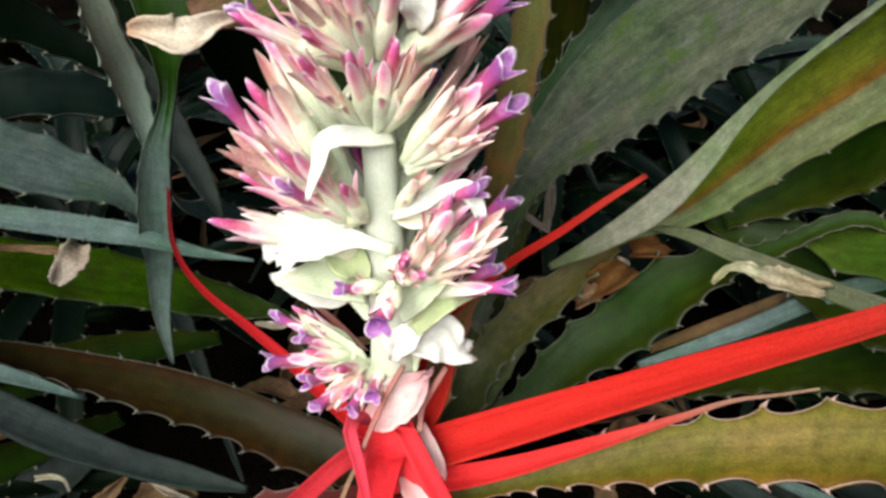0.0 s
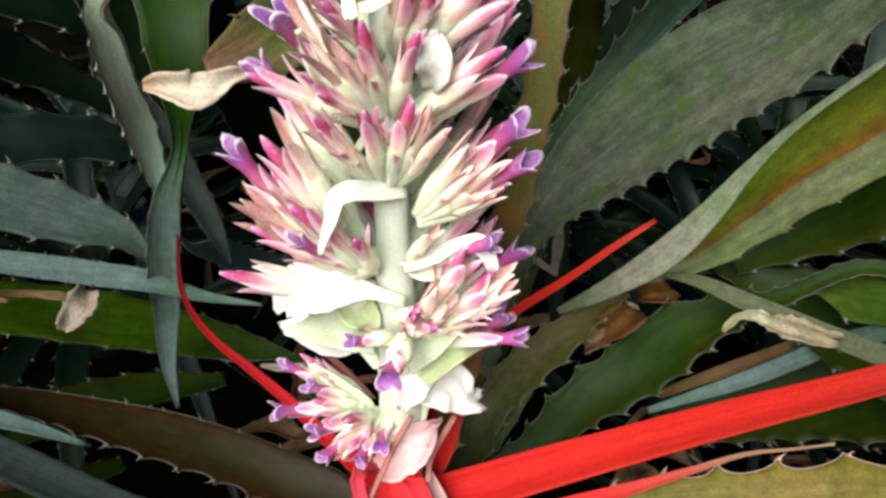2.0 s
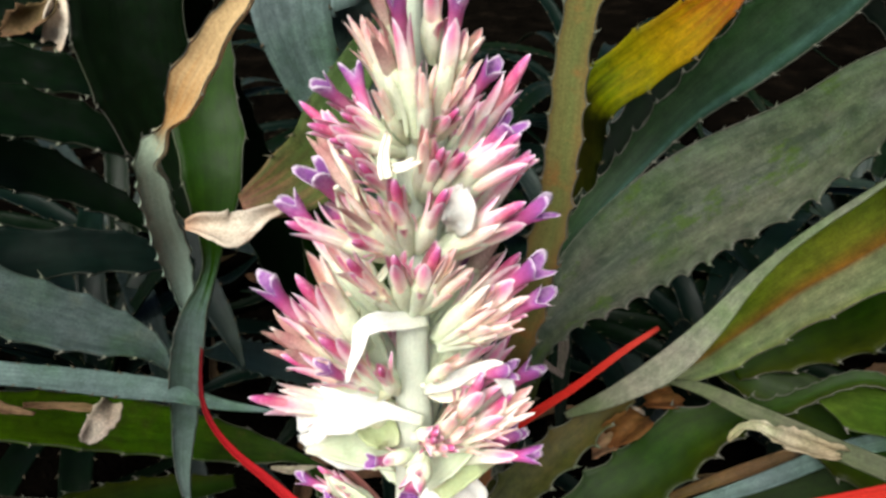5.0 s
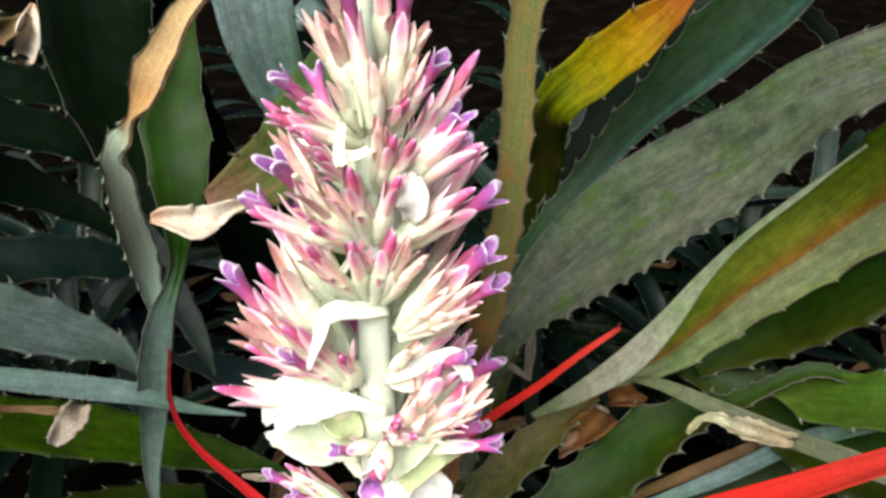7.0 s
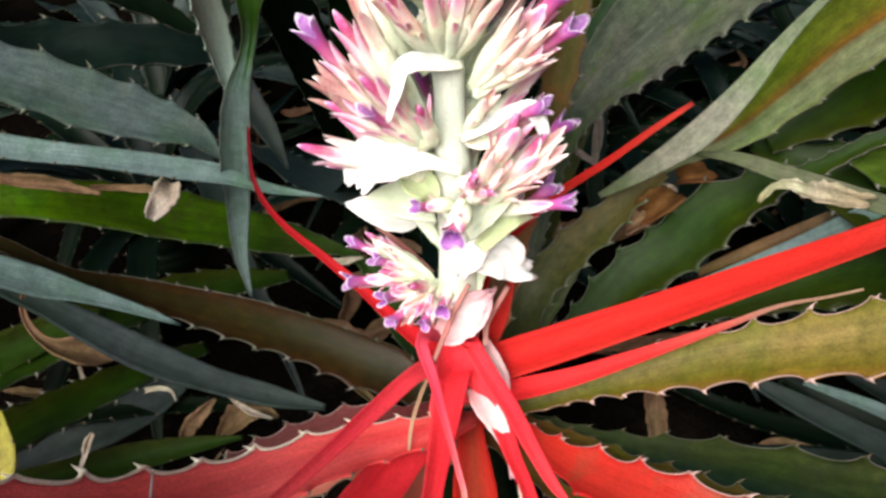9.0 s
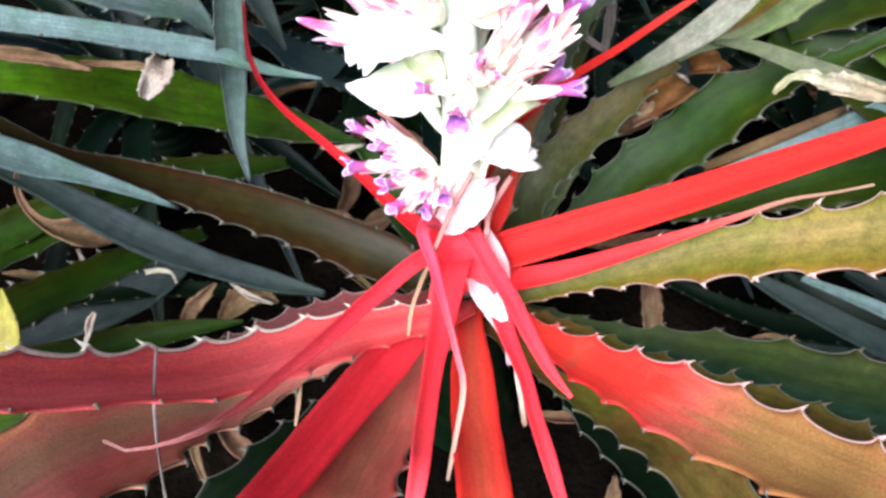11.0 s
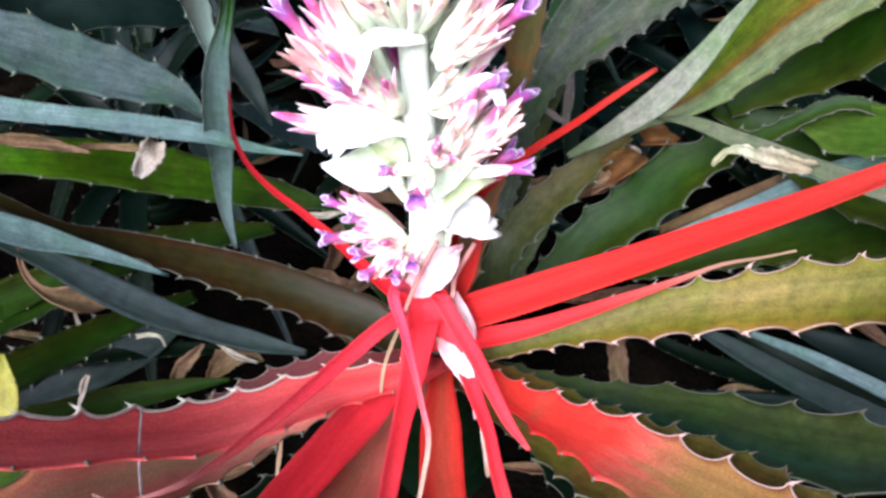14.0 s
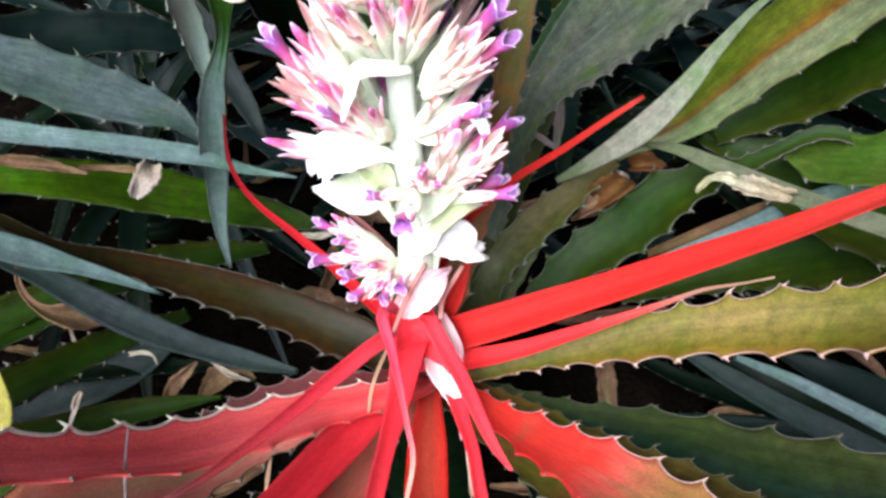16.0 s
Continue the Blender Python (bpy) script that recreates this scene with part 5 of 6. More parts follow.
def open_tube(bm, uv, bend, rnd):
    """A hollow tube that opens into three rounded lobes which roll outwards; the throat is its inner wall."""
    sides, turn = 18, rnd.uniform(0, 2)
    lobes = [rnd.uniform(0.7, 1.25) for _ in range(3)]
    steps = [(0.026, 0.0017, 0, 0), (0.034, 0.0023, 0, 0.14), (0.041, 0.0028, 0, 0.3), (0.047, 0.0032, 0, 0.48), (0.0505, 0.0035, 0.35, 0.6), (0.0528, 0.0036, 0.8, 0.68), (0.0542, 0.004, 1.0, 0.74),
             (0.0526, 0.0034, 0.85, 0.8), (0.050, 0.003, 0.4, 0.86), (0.046, 0.0026, 0, 0.93), (0.038, 0.0016, 0, 1.0)]
    rows = []
    for z, r, g, u in steps:
        f = max(0.0, (z - 0.026) / 0.027)
        row = []
        for j in range(sides):
            a = 2 * math.pi * j / sides
            lobe = abs(math.cos(1.5 * a + turn)) ** 0.7 * lobes[int(3 * j / sides)]
            rr = r * (0.88 if g == 0 else 1.0) + g * 0.0017 * (lobe - 0.35)
            row.append(bm.verts.new((bend * f * f + rr * math.cos(a), rr * math.sin(a), z + g * 0.0075 * (lobe - 0.6))))
        rows.append(row)
    for i in range(len(steps) - 1):
        for j in range(sides):
            k = (j + 1) % sides
            f = bm.faces.new((rows[i][j], rows[i][k], rows[i + 1][k], rows[i + 1][j]))
            for loop, (a, c) in zip(f.loops, ((i, j), (i, j + 1), (i + 1, j + 1), (i + 1, j))):
                loop[uv].uv = (steps[a][3], c / sides)


def flower_meshes(kind, seed):
    """(name, mesh, material) of the pieces of one flower of unit length FLOWER along +z."""
    rnd = random.Random(seed)
    out = []

    def done(name, bm, mat):
        bmesh.ops.recalc_face_normals(bm, faces=bm.faces)
        me = bpy.data.meshes.new(name)
        bm.to_mesh(me)
        bm.free()
        me.materials.append(MAT[mat])
        for p in me.polygons:
            p.use_smooth = True
        out.append((name, me))

    def fresh():
        bm = bmesh.new()
        return bm, bm.loops.layers.uv.new("UVMap")

    bm, uv = fresh()
    lathe(bm, uv, [(0, 0.0022, 0), (0.006, 0.0034, 0), (0.015, 0.0045, 0), (0.022, 0.0044, 0), (0.028, 0.0036, 0), (0.031, 0.0026, 0)], 10, squash=rnd.uniform(0.8, 1.1))
    petal(bm, uv, 0.001, 0.0042, rnd.uniform(0.022, 0.03), 0.0075, rnd.uniform(0, 6.28), rnd.uniform(0.0, 0.1))
    done("ovary", bm, "ovary")
    bm, uv = fresh()
    long = 0.021 if kind == "o" else 0.029
    wide = 0.0066 if kind != "b" else 0.0056
    for i in range(3):
        petal(bm, uv, 0.0235, 0.0036, long * rnd.uniform(0.8, 1.15), wide, i * 2.094 + rnd.uniform(-0.25, 0.25), rnd.uniform(-0.03, 0.07) if kind != "b" else rnd.uniform(-0.08, 0.16), 0.3, 8, 4, 0.62)
    for i in range(1 if kind == "o" else 2):
        petal(bm, uv, rnd.uniform(0.012, 0.022), 0.0044, rnd.uniform(0.018, 0.026), rnd.uniform(0.0026, 0.0042), rnd.uniform(0, 6.28), rnd.uniform(0.05, 0.34), 0.3, 6, 2, 0.8)
    done("calyx", bm, "sepal" if kind != "b" else ("sepal_brown" if seed % 10 == 3 else "sepal_dry"))
    bend = rnd.uniform(-0.0024, 0.0024)
    bm, uv = fresh()
    if kind == "o":
        open_tube(bm, uv, bend, rnd)
        done("corolla", bm, "corolla")
    elif kind == "c":
        lathe(bm, uv, [(0.026, 0.0018, 0), (0.034, 0.002, bend * 0.3), (0.042, 0.0021, bend), (0.048, 0.002, bend * 1.2), (0.052, 0.0016, bend * 1.5), (0.0546, 0.0009, bend * 1.7), (0.056, 0.0002, bend * 1.8)], 12)
        done("corolla", bm, rnd.choice(("bud", "bud", "corolla")))
    else:
        lathe(bm, uv, [(0.026, 0.0018, 0), (0.036, 0.0019, bend), (0.046, 0.0013, bend * 1.6), (0.052, 0.0003, bend * 2)], 7)
        done("corolla", bm, "sepal_dry")
    return out


FLOWERS = {k: [flower_meshes(k, 11 * i + ord(k)) for i in range(6)] for k in "ocb"}
fl_rnd = random.Random(7)


def flower(base, tip, kind, wide=1.15):
    base, tip = Vector(base), Vector(tip)
    way = tip - base
    s = way.length / FLOWER
    m = Matrix.Translation(base - Vector(spike.location)) @ way.to_track_quat("Z", "Y").to_matrix().to_4x4() @ Matrix.Rotation(fl_rnd.uniform(0, 6.28), 4, "Z") @ Matrix.Diagonal((wide, wide, s, 1))
    pieces = fl_rnd.choice(FLOWERS[kind])
    top = new("flower", pieces[0][1])
    top.parent, top.matrix_basis = spike, m
    tagged(top, {"o": "open purple tubular flower", "c": "closed magenta flower bud", "b": "withered flower with cream and red sepals"}[kind])
    for name, me in pieces[1:]:
        p = new(name, me)
        p.parent = top


def branch_mesh(a, b, r0, r1):
    bm = bmesh.new()
    uv = bm.loops.layers.uv.new("UVMap")
    way = b - a
    lathe(bm, uv, [(way.length * f, r0 + (r1 - r0) * f + 0.0016 * math.sin(3.1 * f), 0) for f in (0, 0.2, 0.4, 0.6, 0.8, 1.0)], 10)
    bmesh.ops.transform(bm, matrix=Matrix.Translation(a) @ way.to_track_quat("Z", "Y").to_matrix().to_4x4(), verts=bm.verts)
    return bm


def flower_cluster(root, tips):
    root = Vector(root)
    bases = []
    for x, y, z, kind in tips:
        tip = Vector((x, y, z))
        way = (tip - root).normalized() + Vector((0, 0, 0.25))
        length = min(0.064, (tip - root).length * 0.95)
        base = tip - way.normalized() * length
        flower(base, tip, kind, min(1.15, length / FLOWER))
        bases.append(base)
    mid = sum(bases, Vector()) / len(bases)
    if (mid - root).length > 0.012:
        part("branch", branch_mesh(root, mid + (mid - root) * 0.25, 0.0045, 0.0075), MAT["ovary"], spike, "pale green flower branch")


flower_cluster((-0.02898, 0.25, 0.5419), [(-0.0584, 0.2268, 0.567, "o"), (-0.0511, 0.2253, 0.5579, "c"), (-0.0603, 0.2202, 0.5562, "c"), (-0.0405, 0.2242, 0.5679, "b"), (-0.0226, 0.2244, 0.565, "c"), (-0.0126, 0.2255, 0.5603, "c"), (-0.0002, 0.2283, 0.5749, "o"), (-0.0063, 0.2268, 0.5775, "b"), (-0.0549, 0.2194, 0.552, "c"), (-0.0118, 0.2257, 0.5683, "b")])
flower_cluster((-0.02801, 0.25, 0.5199), [(0.0055, 0.2304, 0.5559, "o"), (0.0087, 0.2237, 0.5535, "c"), (0.0132, 0.2252, 0.5453, "c"), (-0.0172, 0.2188, 0.55, "c"), (-0.0083, 0.2198, 0.5498, "c"), (-0.0216, 0.2184, 0.5571, "b"), (-0.0458, 0.2184, 0.543, "c"), (-0.0494, 0.2187, 0.5489, "c")])
flower_cluster((-0.03013, 0.25, 0.4953), [(0.0211, 0.2288, 0.5233, "o"), (0.0118, 0.2247, 0.5308, "c"), (-0.0169, 0.2188, 0.5356, "c"), (-0.034, 0.218, 0.5373, "c"), (-0.0623, 0.2206, 0.54, "o"), (-0.0734, 0.2234, 0.5178, "c"), (-0.0503, 0.2188, 0.5145, "c"), (0.0071, 0.2232, 0.5212, "b"), (-0.0423, 0.2182, 0.5316, "b"), (-0.0528, 0.2191, 0.5321, "b")])
flower_cluster((-0.03195, 0.25, 0.4654), [(-0.0341, 0.218, 0.5085, "c"), (-0.0189, 0.2186, 0.511, "c"), (-0.0533, 0.2192, 0.5062, "c"), (-0.0486, 0.2187, 0.5007, "b"), (-0.0042, 0.2205, 0.5059, "b"), (-0.0117, 0.2194, 0.5108, "b"), (-0.0581, 0.2198, 0.5099, "b")])
flower_cluster((-0.02451, 0.25, 0.4497), [(0.0186, 0.2275, 0.5029, "o"), (0.0238, 0.2305, 0.4843, "o"), (0.016, 0.2264, 0.4712, "b"), (0.0147, 0.2258, 0.4875, "b"), (0.0056, 0.2228, 0.4861, "b"), (0.0035, 0.2222, 0.5006, "b"), (0.0102, 0.2241, 0.477, "b")])
flower_cluster((-0.0366, 0.25, 0.4179), [(-0.0883, 0.2311, 0.4837, "o"), (-0.0707, 0.2226, 0.4931, "c"), (-0.089, 0.2317, 0.4625, "b"), (-0.0866, 0.2298, 0.4551, "b"), (-0.0814, 0.2266, 0.4507, "c"), (-0.0656, 0.2213, 0.449, "o"), (-0.0626, 0.2206, 0.4686, "c"), (-0.0718, 0.2229, 0.4757, "b"), (-0.0414, 0.2182, 0.455, "c"), (-0.0699, 0.2224, 0.4659, "b"), (-0.0641, 0.2209, 0.5068, "b")])
flower_cluster((-0.04112, 0.25, 0.4086), [(-0.099, 0.2213, 0.4307, "c"), (-0.0884, 0.2312, 0.416, "c"), (-0.0904, 0.228, 0.4315, "b")])
flower_cluster((-0.02677, 0.25, 0.4255), [(0.0121, 0.2248, 0.4498, "o"), (-0.0083, 0.2198, 0.4606, "b")])
flower_cluster((-0.02666, 0.25, 0.3808), [(0.0039, 0.2223, 0.4471, "c"), (0.0221, 0.2294, 0.4344, "b"), (0.0252, 0.2315, 0.4253, "b"), (0.022, 0.2294, 0.4179, "b"), (-0.0006, 0.2212, 0.4211, "b"), (0.0164, 0.2265, 0.4309, "c"), (0.0298, 0.2357, 0.3855, "o"), (-0.0179, 0.2187, 0.4176, "c"), (0.0116, 0.2246, 0.4139, "b"), (-0.0149, 0.219, 0.41, "b"), (-0.0068, 0.2201, 0.4341, "b")])
LOOSE = [((-0.0275, 0.2347, 0.5467), (-0.0316, 0.2222, 0.6006), "o", 0.85),
         ((-0.0208, 0.2365, 0.5492), (-0.0122, 0.2246, 0.5997), "o", 0.85),
         ((-0.0334, 0.2373, 0.5547), (-0.0455, 0.2252, 0.5931), "b", 0.8),
         ((-0.0314, 0.2364, 0.5531), (-0.0392, 0.2247, 0.5884), "b", 0.75),
         ((-0.0173, 0.2399, 0.5632), (-0.0063, 0.2248, 0.5871), "b", 0.7),
         ((-0.0240, 0.2315, 0.5472), (-0.0232, 0.2182, 0.5778), "b", 0.65),
         ((-0.0301, 0.2386, 0.5691), (-0.0403, 0.2251, 0.6036), "b", 0.8),
         ((-0.0221, 0.2399, 0.5708), (-0.0216, 0.2258, 0.6039), "c", 0.8),
         ((-0.0232, 0.2276, 0.3902), (-0.0304, 0.2035, 0.3900), "o", 1.35),
         ((-0.0302, 0.2308, 0.3896), (-0.0464, 0.2159, 0.3991), "o", 0.8),
         ((-0.0279, 0.2362, 0.3958), (-0.0172, 0.2242, 0.4120), "c", 0.85),
         ((-0.0226, 0.2323, 0.3910), (-0.0098, 0.2243, 0.4042), "c", 0.8),
         ((-0.0503, 0.2482, 0.3186), (-0.0912, 0.2265, 0.3367), "o", 1.05),
         ((-0.0529, 0.2495, 0.3188), (-0.0823, 0.2329, 0.3315), "c", 0.8),
         ((-0.0538, 0.2517, 0.3198), (-0.0904, 0.2519, 0.3448), "o", 0.8),
         ((-0.0524, 0.2534, 0.3202), (-0.0812, 0.2567, 0.3453), "c", 0.8),
         ((-0.0509, 0.2535, 0.3202), (-0.0749, 0.2560, 0.3411), "c", 0.85),
         ((-0.0542, 0.2506, 0.3201), (-0.0765, 0.2470, 0.3414), "b", 0.8),
         ((-0.0522, 0.2489, 0.3195), (-0.0748, 0.2397, 0.3421), "o", 0.85),
         ((-0.0502, 0.2475, 0.3194), (-0.0720, 0.2327, 0.3400), "c", 0.8),
         ((-0.0455, 0.2438, 0.3133), (-0.0719, 0.2218, 0.3304), "o", 0.95),
         ((-0.0485, 0.2441, 0.3153), (-0.0656, 0.2251, 0.3339), "c", 0.8),
         ((-0.0440, 0.2449, 0.3145), (-0.0668, 0.2141, 0.3150), "o", 1.0),
         ((-0.0442, 0.2455, 0.3137), (-0.0580, 0.2164, 0.3142), "b", 0.85),
         ((-0.0405, 0.2461, 0.3142), (-0.0490, 0.2164, 0.3108), "o", 1.0),
         ((-0.0418, 0.2462, 0.3129), (-0.0444, 0.2197, 0.3083), "b", 0.85),
         ((-0.0352, 0.2472, 0.3121), (-0.0387, 0.2215, 0.3193), "o", 1.0),
         ((-0.0424, 0.2443, 0.3153), (-0.0530, 0.2206, 0.3404), "c", 0.95),
         ((-0.0418, 0.2476, 0.3160), (-0.0619, 0.2200, 0.3247), "b", 0.85),
         ((-0.0370, 0.2471, 0.3121), (-0.0333, 0.2270, 0.3086), "b", 0.8),
         ((-0.0393, 0.2457, 0.3137), (-0.0524, 0.2176, 0.3215), "c", 0.8)]
for base, tip, kind, wide in LOOSE:
    flower(base, tip, kind, wide)


def rear_flowers():
    """The side of the spike away from the camera, and its closed top."""
    rnd = random.Random(3)
    for z in np.arange(0.34, 0.52, 0.035):
        tips = []
        for a in np.arange(0.25, 2.9, 0.42):
            a += rnd.uniform(-0.15, 0.15)
            r = rnd.uniform(0.045, 0.06) * (1 - max(0, z - 0.46) * 3.2)
            tips.append((-0.03 + r * math.cos(a), 0.25 + r * math.sin(a), z + rnd.uniform(0.03, 0.06), rnd.choice("ccbo")))
        flower_cluster((-0.03, 0.252, z), tips)
    tips = []
    for i in range(10):
        a, r = 2.4 * i, 0.004 + 0.0024 * i
        tips.append((-0.03 + r * math.cos(a), 0.25 + r * math.sin(a), 0.715 - 0.0025 * i, "b" if i % 3 else "c"))
    flower_cluster((-0.03, 0.25, 0.65), tips)


rear_flowers()
leaf(spike, "white", [(-0.0232, 0.2431, 0.4603, 0.0069), (-0.0334, 0.2365, 0.4634, 0.0076), (-0.0446, 0.2292, 0.4672, 0.0072), (-0.0476, 0.2275, 0.4663, 0.0068), (-0.0495, 0.2227, 0.461, 0.0053), (-0.0546, 0.215, 0.4478, 0.0014)], (0.09, -0.7, 0.71), 0.05, 0, 0, 0.1, 0)
leaf(spike, "white", [(-0.0244, 0.2376, 0.4039, 0.0046), (-0.0412, 0.2353, 0.4118, 0.0077), (-0.0579, 0.2301, 0.4177, 0.0219), (-0.0682, 0.2316, 0.4156, 0.0226), (-0.076, 0.229, 0.402, 0.0111)], (0.13, -0.63, 0.77), 0.05, 0, 0, 0.05, 0)
leaf(spike, "palegreen", [(-0.0414, 0.2445, 0.3799, 0.0252), (-0.0539, 0.2398, 0.3839, 0.0208), (-0.0644, 0.2366, 0.3862, 0.0141), (-0.0736, 0.2343, 0.3863, 0.0059), (-0.0793, 0.2343, 0.386, 0.002)], (0.12, -0.57, 0.81), 0.05, 0, 0, 0.2, 0)
leaf(spike, "white", [(-0.025, 0.2367, 0.4237, 0.0027), (-0.0115, 0.2324, 0.4353, 0.0064), (0.0007, 0.2322, 0.443, 0.0051), (0.0058, 0.2317, 0.4431, 0.0077), (0.0095, 0.2302, 0.4394, 0.0062), (0.0125, 0.2281, 0.4324, 0.0042)], (-0.03, -0.64, 0.77), 0.05, 0, 0, 0.15, 0)
leaf(spike, "white", [(-0.0286, 0.2484, 0.3407, 0.0145), (-0.0162, 0.2454, 0.3367, 0.0155), (-0.0048, 0.2472, 0.3366, 0.025), (0.0059, 0.2484, 0.3266, 0.0152), (0.0142, 0.2562, 0.3184, 0.0114)], (0.02, -0.63, 0.78), 0.05, 0, 0, 0.12, 0, torn=0.45)
leaf(spike, "white", [(-0.0183, 0.2626, 0.3544, 0.0087), (-0.0213, 0.246, 0.352, 0.019), (-0.0237, 0.2376, 0.3442, 0.0164), (-0.0266, 0.2342, 0.3346, 0.004)], (0.08, -0.64, 0.76), 0.05, 0, 0, 0.2, 0, torn=0.4)
leaf(spike, "pinkwhite", [(-0.0396, 0.2282, 0.2903, 0.0114), (-0.0319, 0.2291, 0.2972, 0.0191), (-0.0238, 0.2332, 0.3046, 0.0221), (-0.0164, 0.2392, 0.3082, 0.0141), (-0.0108, 0.2444, 0.3109, 0.0026)], (0.08, -0.55, 0.83), 0.05, 0, 0, 0.3, 0, torn=0.45)
leaf(spike, "pinkwhite", [(-0.0139, 0.2374, 0.2751, 0.0033), (-0.0105, 0.2299, 0.2703, 0.0068), (-0.0063, 0.2235, 0.2651, 0.0077), (-0.0024, 0.2176, 0.2588, 0.0059), (-0.0013, 0.2145, 0.256, 0.0022)], (0.03, -0.52, 0.85), 0.05, 0, 0, 0.2, 0)
leaf(spike, "tan", [(0.0025, 0.1839, 0.2442, 0.0018), (0.0055, 0.1679, 0.2433, 0.0025), (0.0074, 0.1487, 0.2447, 0.0021), (0.01, 0.1252, 0.2503, 0.0014)], (0.01, -0.39, 0.92), 0.05, 0, 0, 0.2, 0)
leaf(spike, "pinkwhite", [(-0.0184, 0.219, 0.2544, 0.0154), (-0.0131, 0.2061, 0.2527, 0.0161), (-0.0078, 0.1973, 0.2485, 0.0123), (-0.0032, 0.1889, 0.2453, 0.0084), (0.0011, 0.178, 0.24, 0.0036), (0.0026, 0.1696, 0.2333, 0.0027)], (0.04, -0.46, 0.89), 0.05, 0, 0, 0.15, 0)
leaf(spike, "cream", [(-0.0359, 0.2191, 0.5377, 0.0025), (-0.0369, 0.221, 0.5403, 0.0024), (-0.0371, 0.2241, 0.5446, 0.0015), (-0.0361, 0.2277, 0.5496, 0.0009)], (0.09, -0.83, 0.55), 0.05, 0, 0, 0.7, 0)
leaf(spike, "white", [(-0.0133, 0.2332, 0.5088, 0.0046), (-0.0115, 0.2265, 0.52, 0.0109), (-0.011, 0.2273, 0.5262, 0.0093), (-0.01, 0.2297, 0.5294, 0.0036)], (0.01, -0.79, 0.62), 0.05, 0, 0, 0.2, 0)
leaf(spike, "white", [(-0.047, 0.2758, 0.3509, 0.0084), (-0.0622, 0.2614, 0.3537, 0.0178), (-0.0781, 0.2606, 0.3605, 0.0136), (-0.0907, 0.2612, 0.3624, 0.0021)], (0.17, -0.64, 0.75), 0.05, 0, 0, 0.2, 0)
leaf(spike, "cream", [(-0.0536, 0.2221, 0.5323, 0.0011), (-0.0528, 0.2253, 0.5264, 0.003), (-0.0511, 0.2271, 0.5186, 0.0039), (-0.049, 0.2318, 0.5079, 0.0035)], (0.14, -0.75, 0.64), 0.05, 0, 0, 0.2, 0)
leaf(spike, "cream", [(-0.0353, 0.2229, 0.5395, 0.0017), (-0.0309, 0.2234, 0.5401, 0.0019), (-0.0268, 0.2247, 0.5417, 0.0016)], (-0.03, -0.75, 0.66), 0.05, 0, 0, 0.45, 0)
leaf(spike, "cream", [(-0.0413, 0.2663, 0.4699, 0.0025), (-0.0519, 0.2581, 0.4607, 0.0018), (-0.0599, 0.2567, 0.4608, 0.0008)], (0.12, -0.72, 0.69), 0.05, 0, 0, 0.2, 0)
leaf(spike, "cream", [(-0.0266, 0.249, 0.4231, 0.0042), (-0.0184, 0.2414, 0.4205, 0.0093), (-0.0072, 0.2397, 0.4244, 0.0077), (-0.0005, 0.2474, 0.4328, 0.001)], (0.01, -0.64, 0.77), 0.05, 0, 0, 0.2, 0)
leaf(spike, "palegreen", [(-0.0207, 0.2579, 0.4326, 0.0115), (-0.0147, 0.2618, 0.4496, 0.0143), (-0.0082, 0.2646, 0.4598, 0.0076), (-0.0026, 0.2682, 0.4649, 0.0013)], (0, -0.71, 0.71), 0.05, 0, 0, 0.2, 0)
leaf(spike, "palegreen", [(-0.0453, 0.2492, 0.4254, 0.0094), (-0.0537, 0.2562, 0.4424, 0.0113), (-0.0627, 0.2627, 0.4577, 0.0066), (-0.0702, 0.2665, 0.4686, 0.001)], (0.13, -0.69, 0.71), 0.05, 0, 0, 0.2, 0)
leaf(spike, "palegreen", [(-0.0242, 0.2336, 0.3681, 0.0114), (-0.0111, 0.2368, 0.3833, 0.0145), (0.0017, 0.2414, 0.3943, 0.0071), (0.0073, 0.2457, 0.3987, 0.0011)], (-0.01, -0.58, 0.82), 0.05, 0, 0, 0.2, 0)
leaf(spike, "palegreen", [(-0.0284, 0.2447, 0.2973, 0.0144), (-0.0241, 0.251, 0.3224, 0.0209), (-0.0117, 0.2572, 0.3411, 0.015), (0.0017, 0.2649, 0.3481, 0.0027)], (0.06, -0.61, 0.79), 0.05, 0, 0, 0.2, 0)
leaf(spike, "palegreen", [(-0.0439, 0.2428, 0.3045, 0.0121), (-0.055, 0.2455, 0.3224, 0.0154), (-0.0678, 0.2491, 0.3357, 0.009), (-0.0762, 0.2539, 0.3427, 0.0014)], (0.15, -0.59, 0.79), 0.05, 0, 0, 0.2, 0)
leaf(spike, "thread", [(-0.047, 0.2204, 0.2659, 0.0015), (-0.0521, 0.2008, 0.2657, 0.0018), (-0.0556, 0.1853, 0.2625, 0.0018), (-0.0571, 0.1749, 0.2531, 0.0011)], (0.12, -0.46, 0.88), 0.05, 0, 0, 0.2, 0)
leaf(spike, "strip", [(-0.0787, 0.2778, 0.3314, 0.0018), (-0.0668, 0.2699, 0.3262, 0.0023), (-0.0555, 0.261, 0.3215, 0.0029), (-0.0455, 0.2532, 0.3166, 0.0026)], (0.08, -0.58, 0.81), 0.05, 0, 0, 0.25, 0)
leaf(spike, "strip", [(-0.0009, 0.2528, 0.3064, 0.0016), (-0.0076, 0.2418, 0.3016, 0.0022), (-0.013, 0.2341, 0.296, 0.0025), (-0.0138, 0.2249, 0.2852, 0.0014)], (0.08, -0.58, 0.81), 0.05, 0, 0, 0.25, 0)
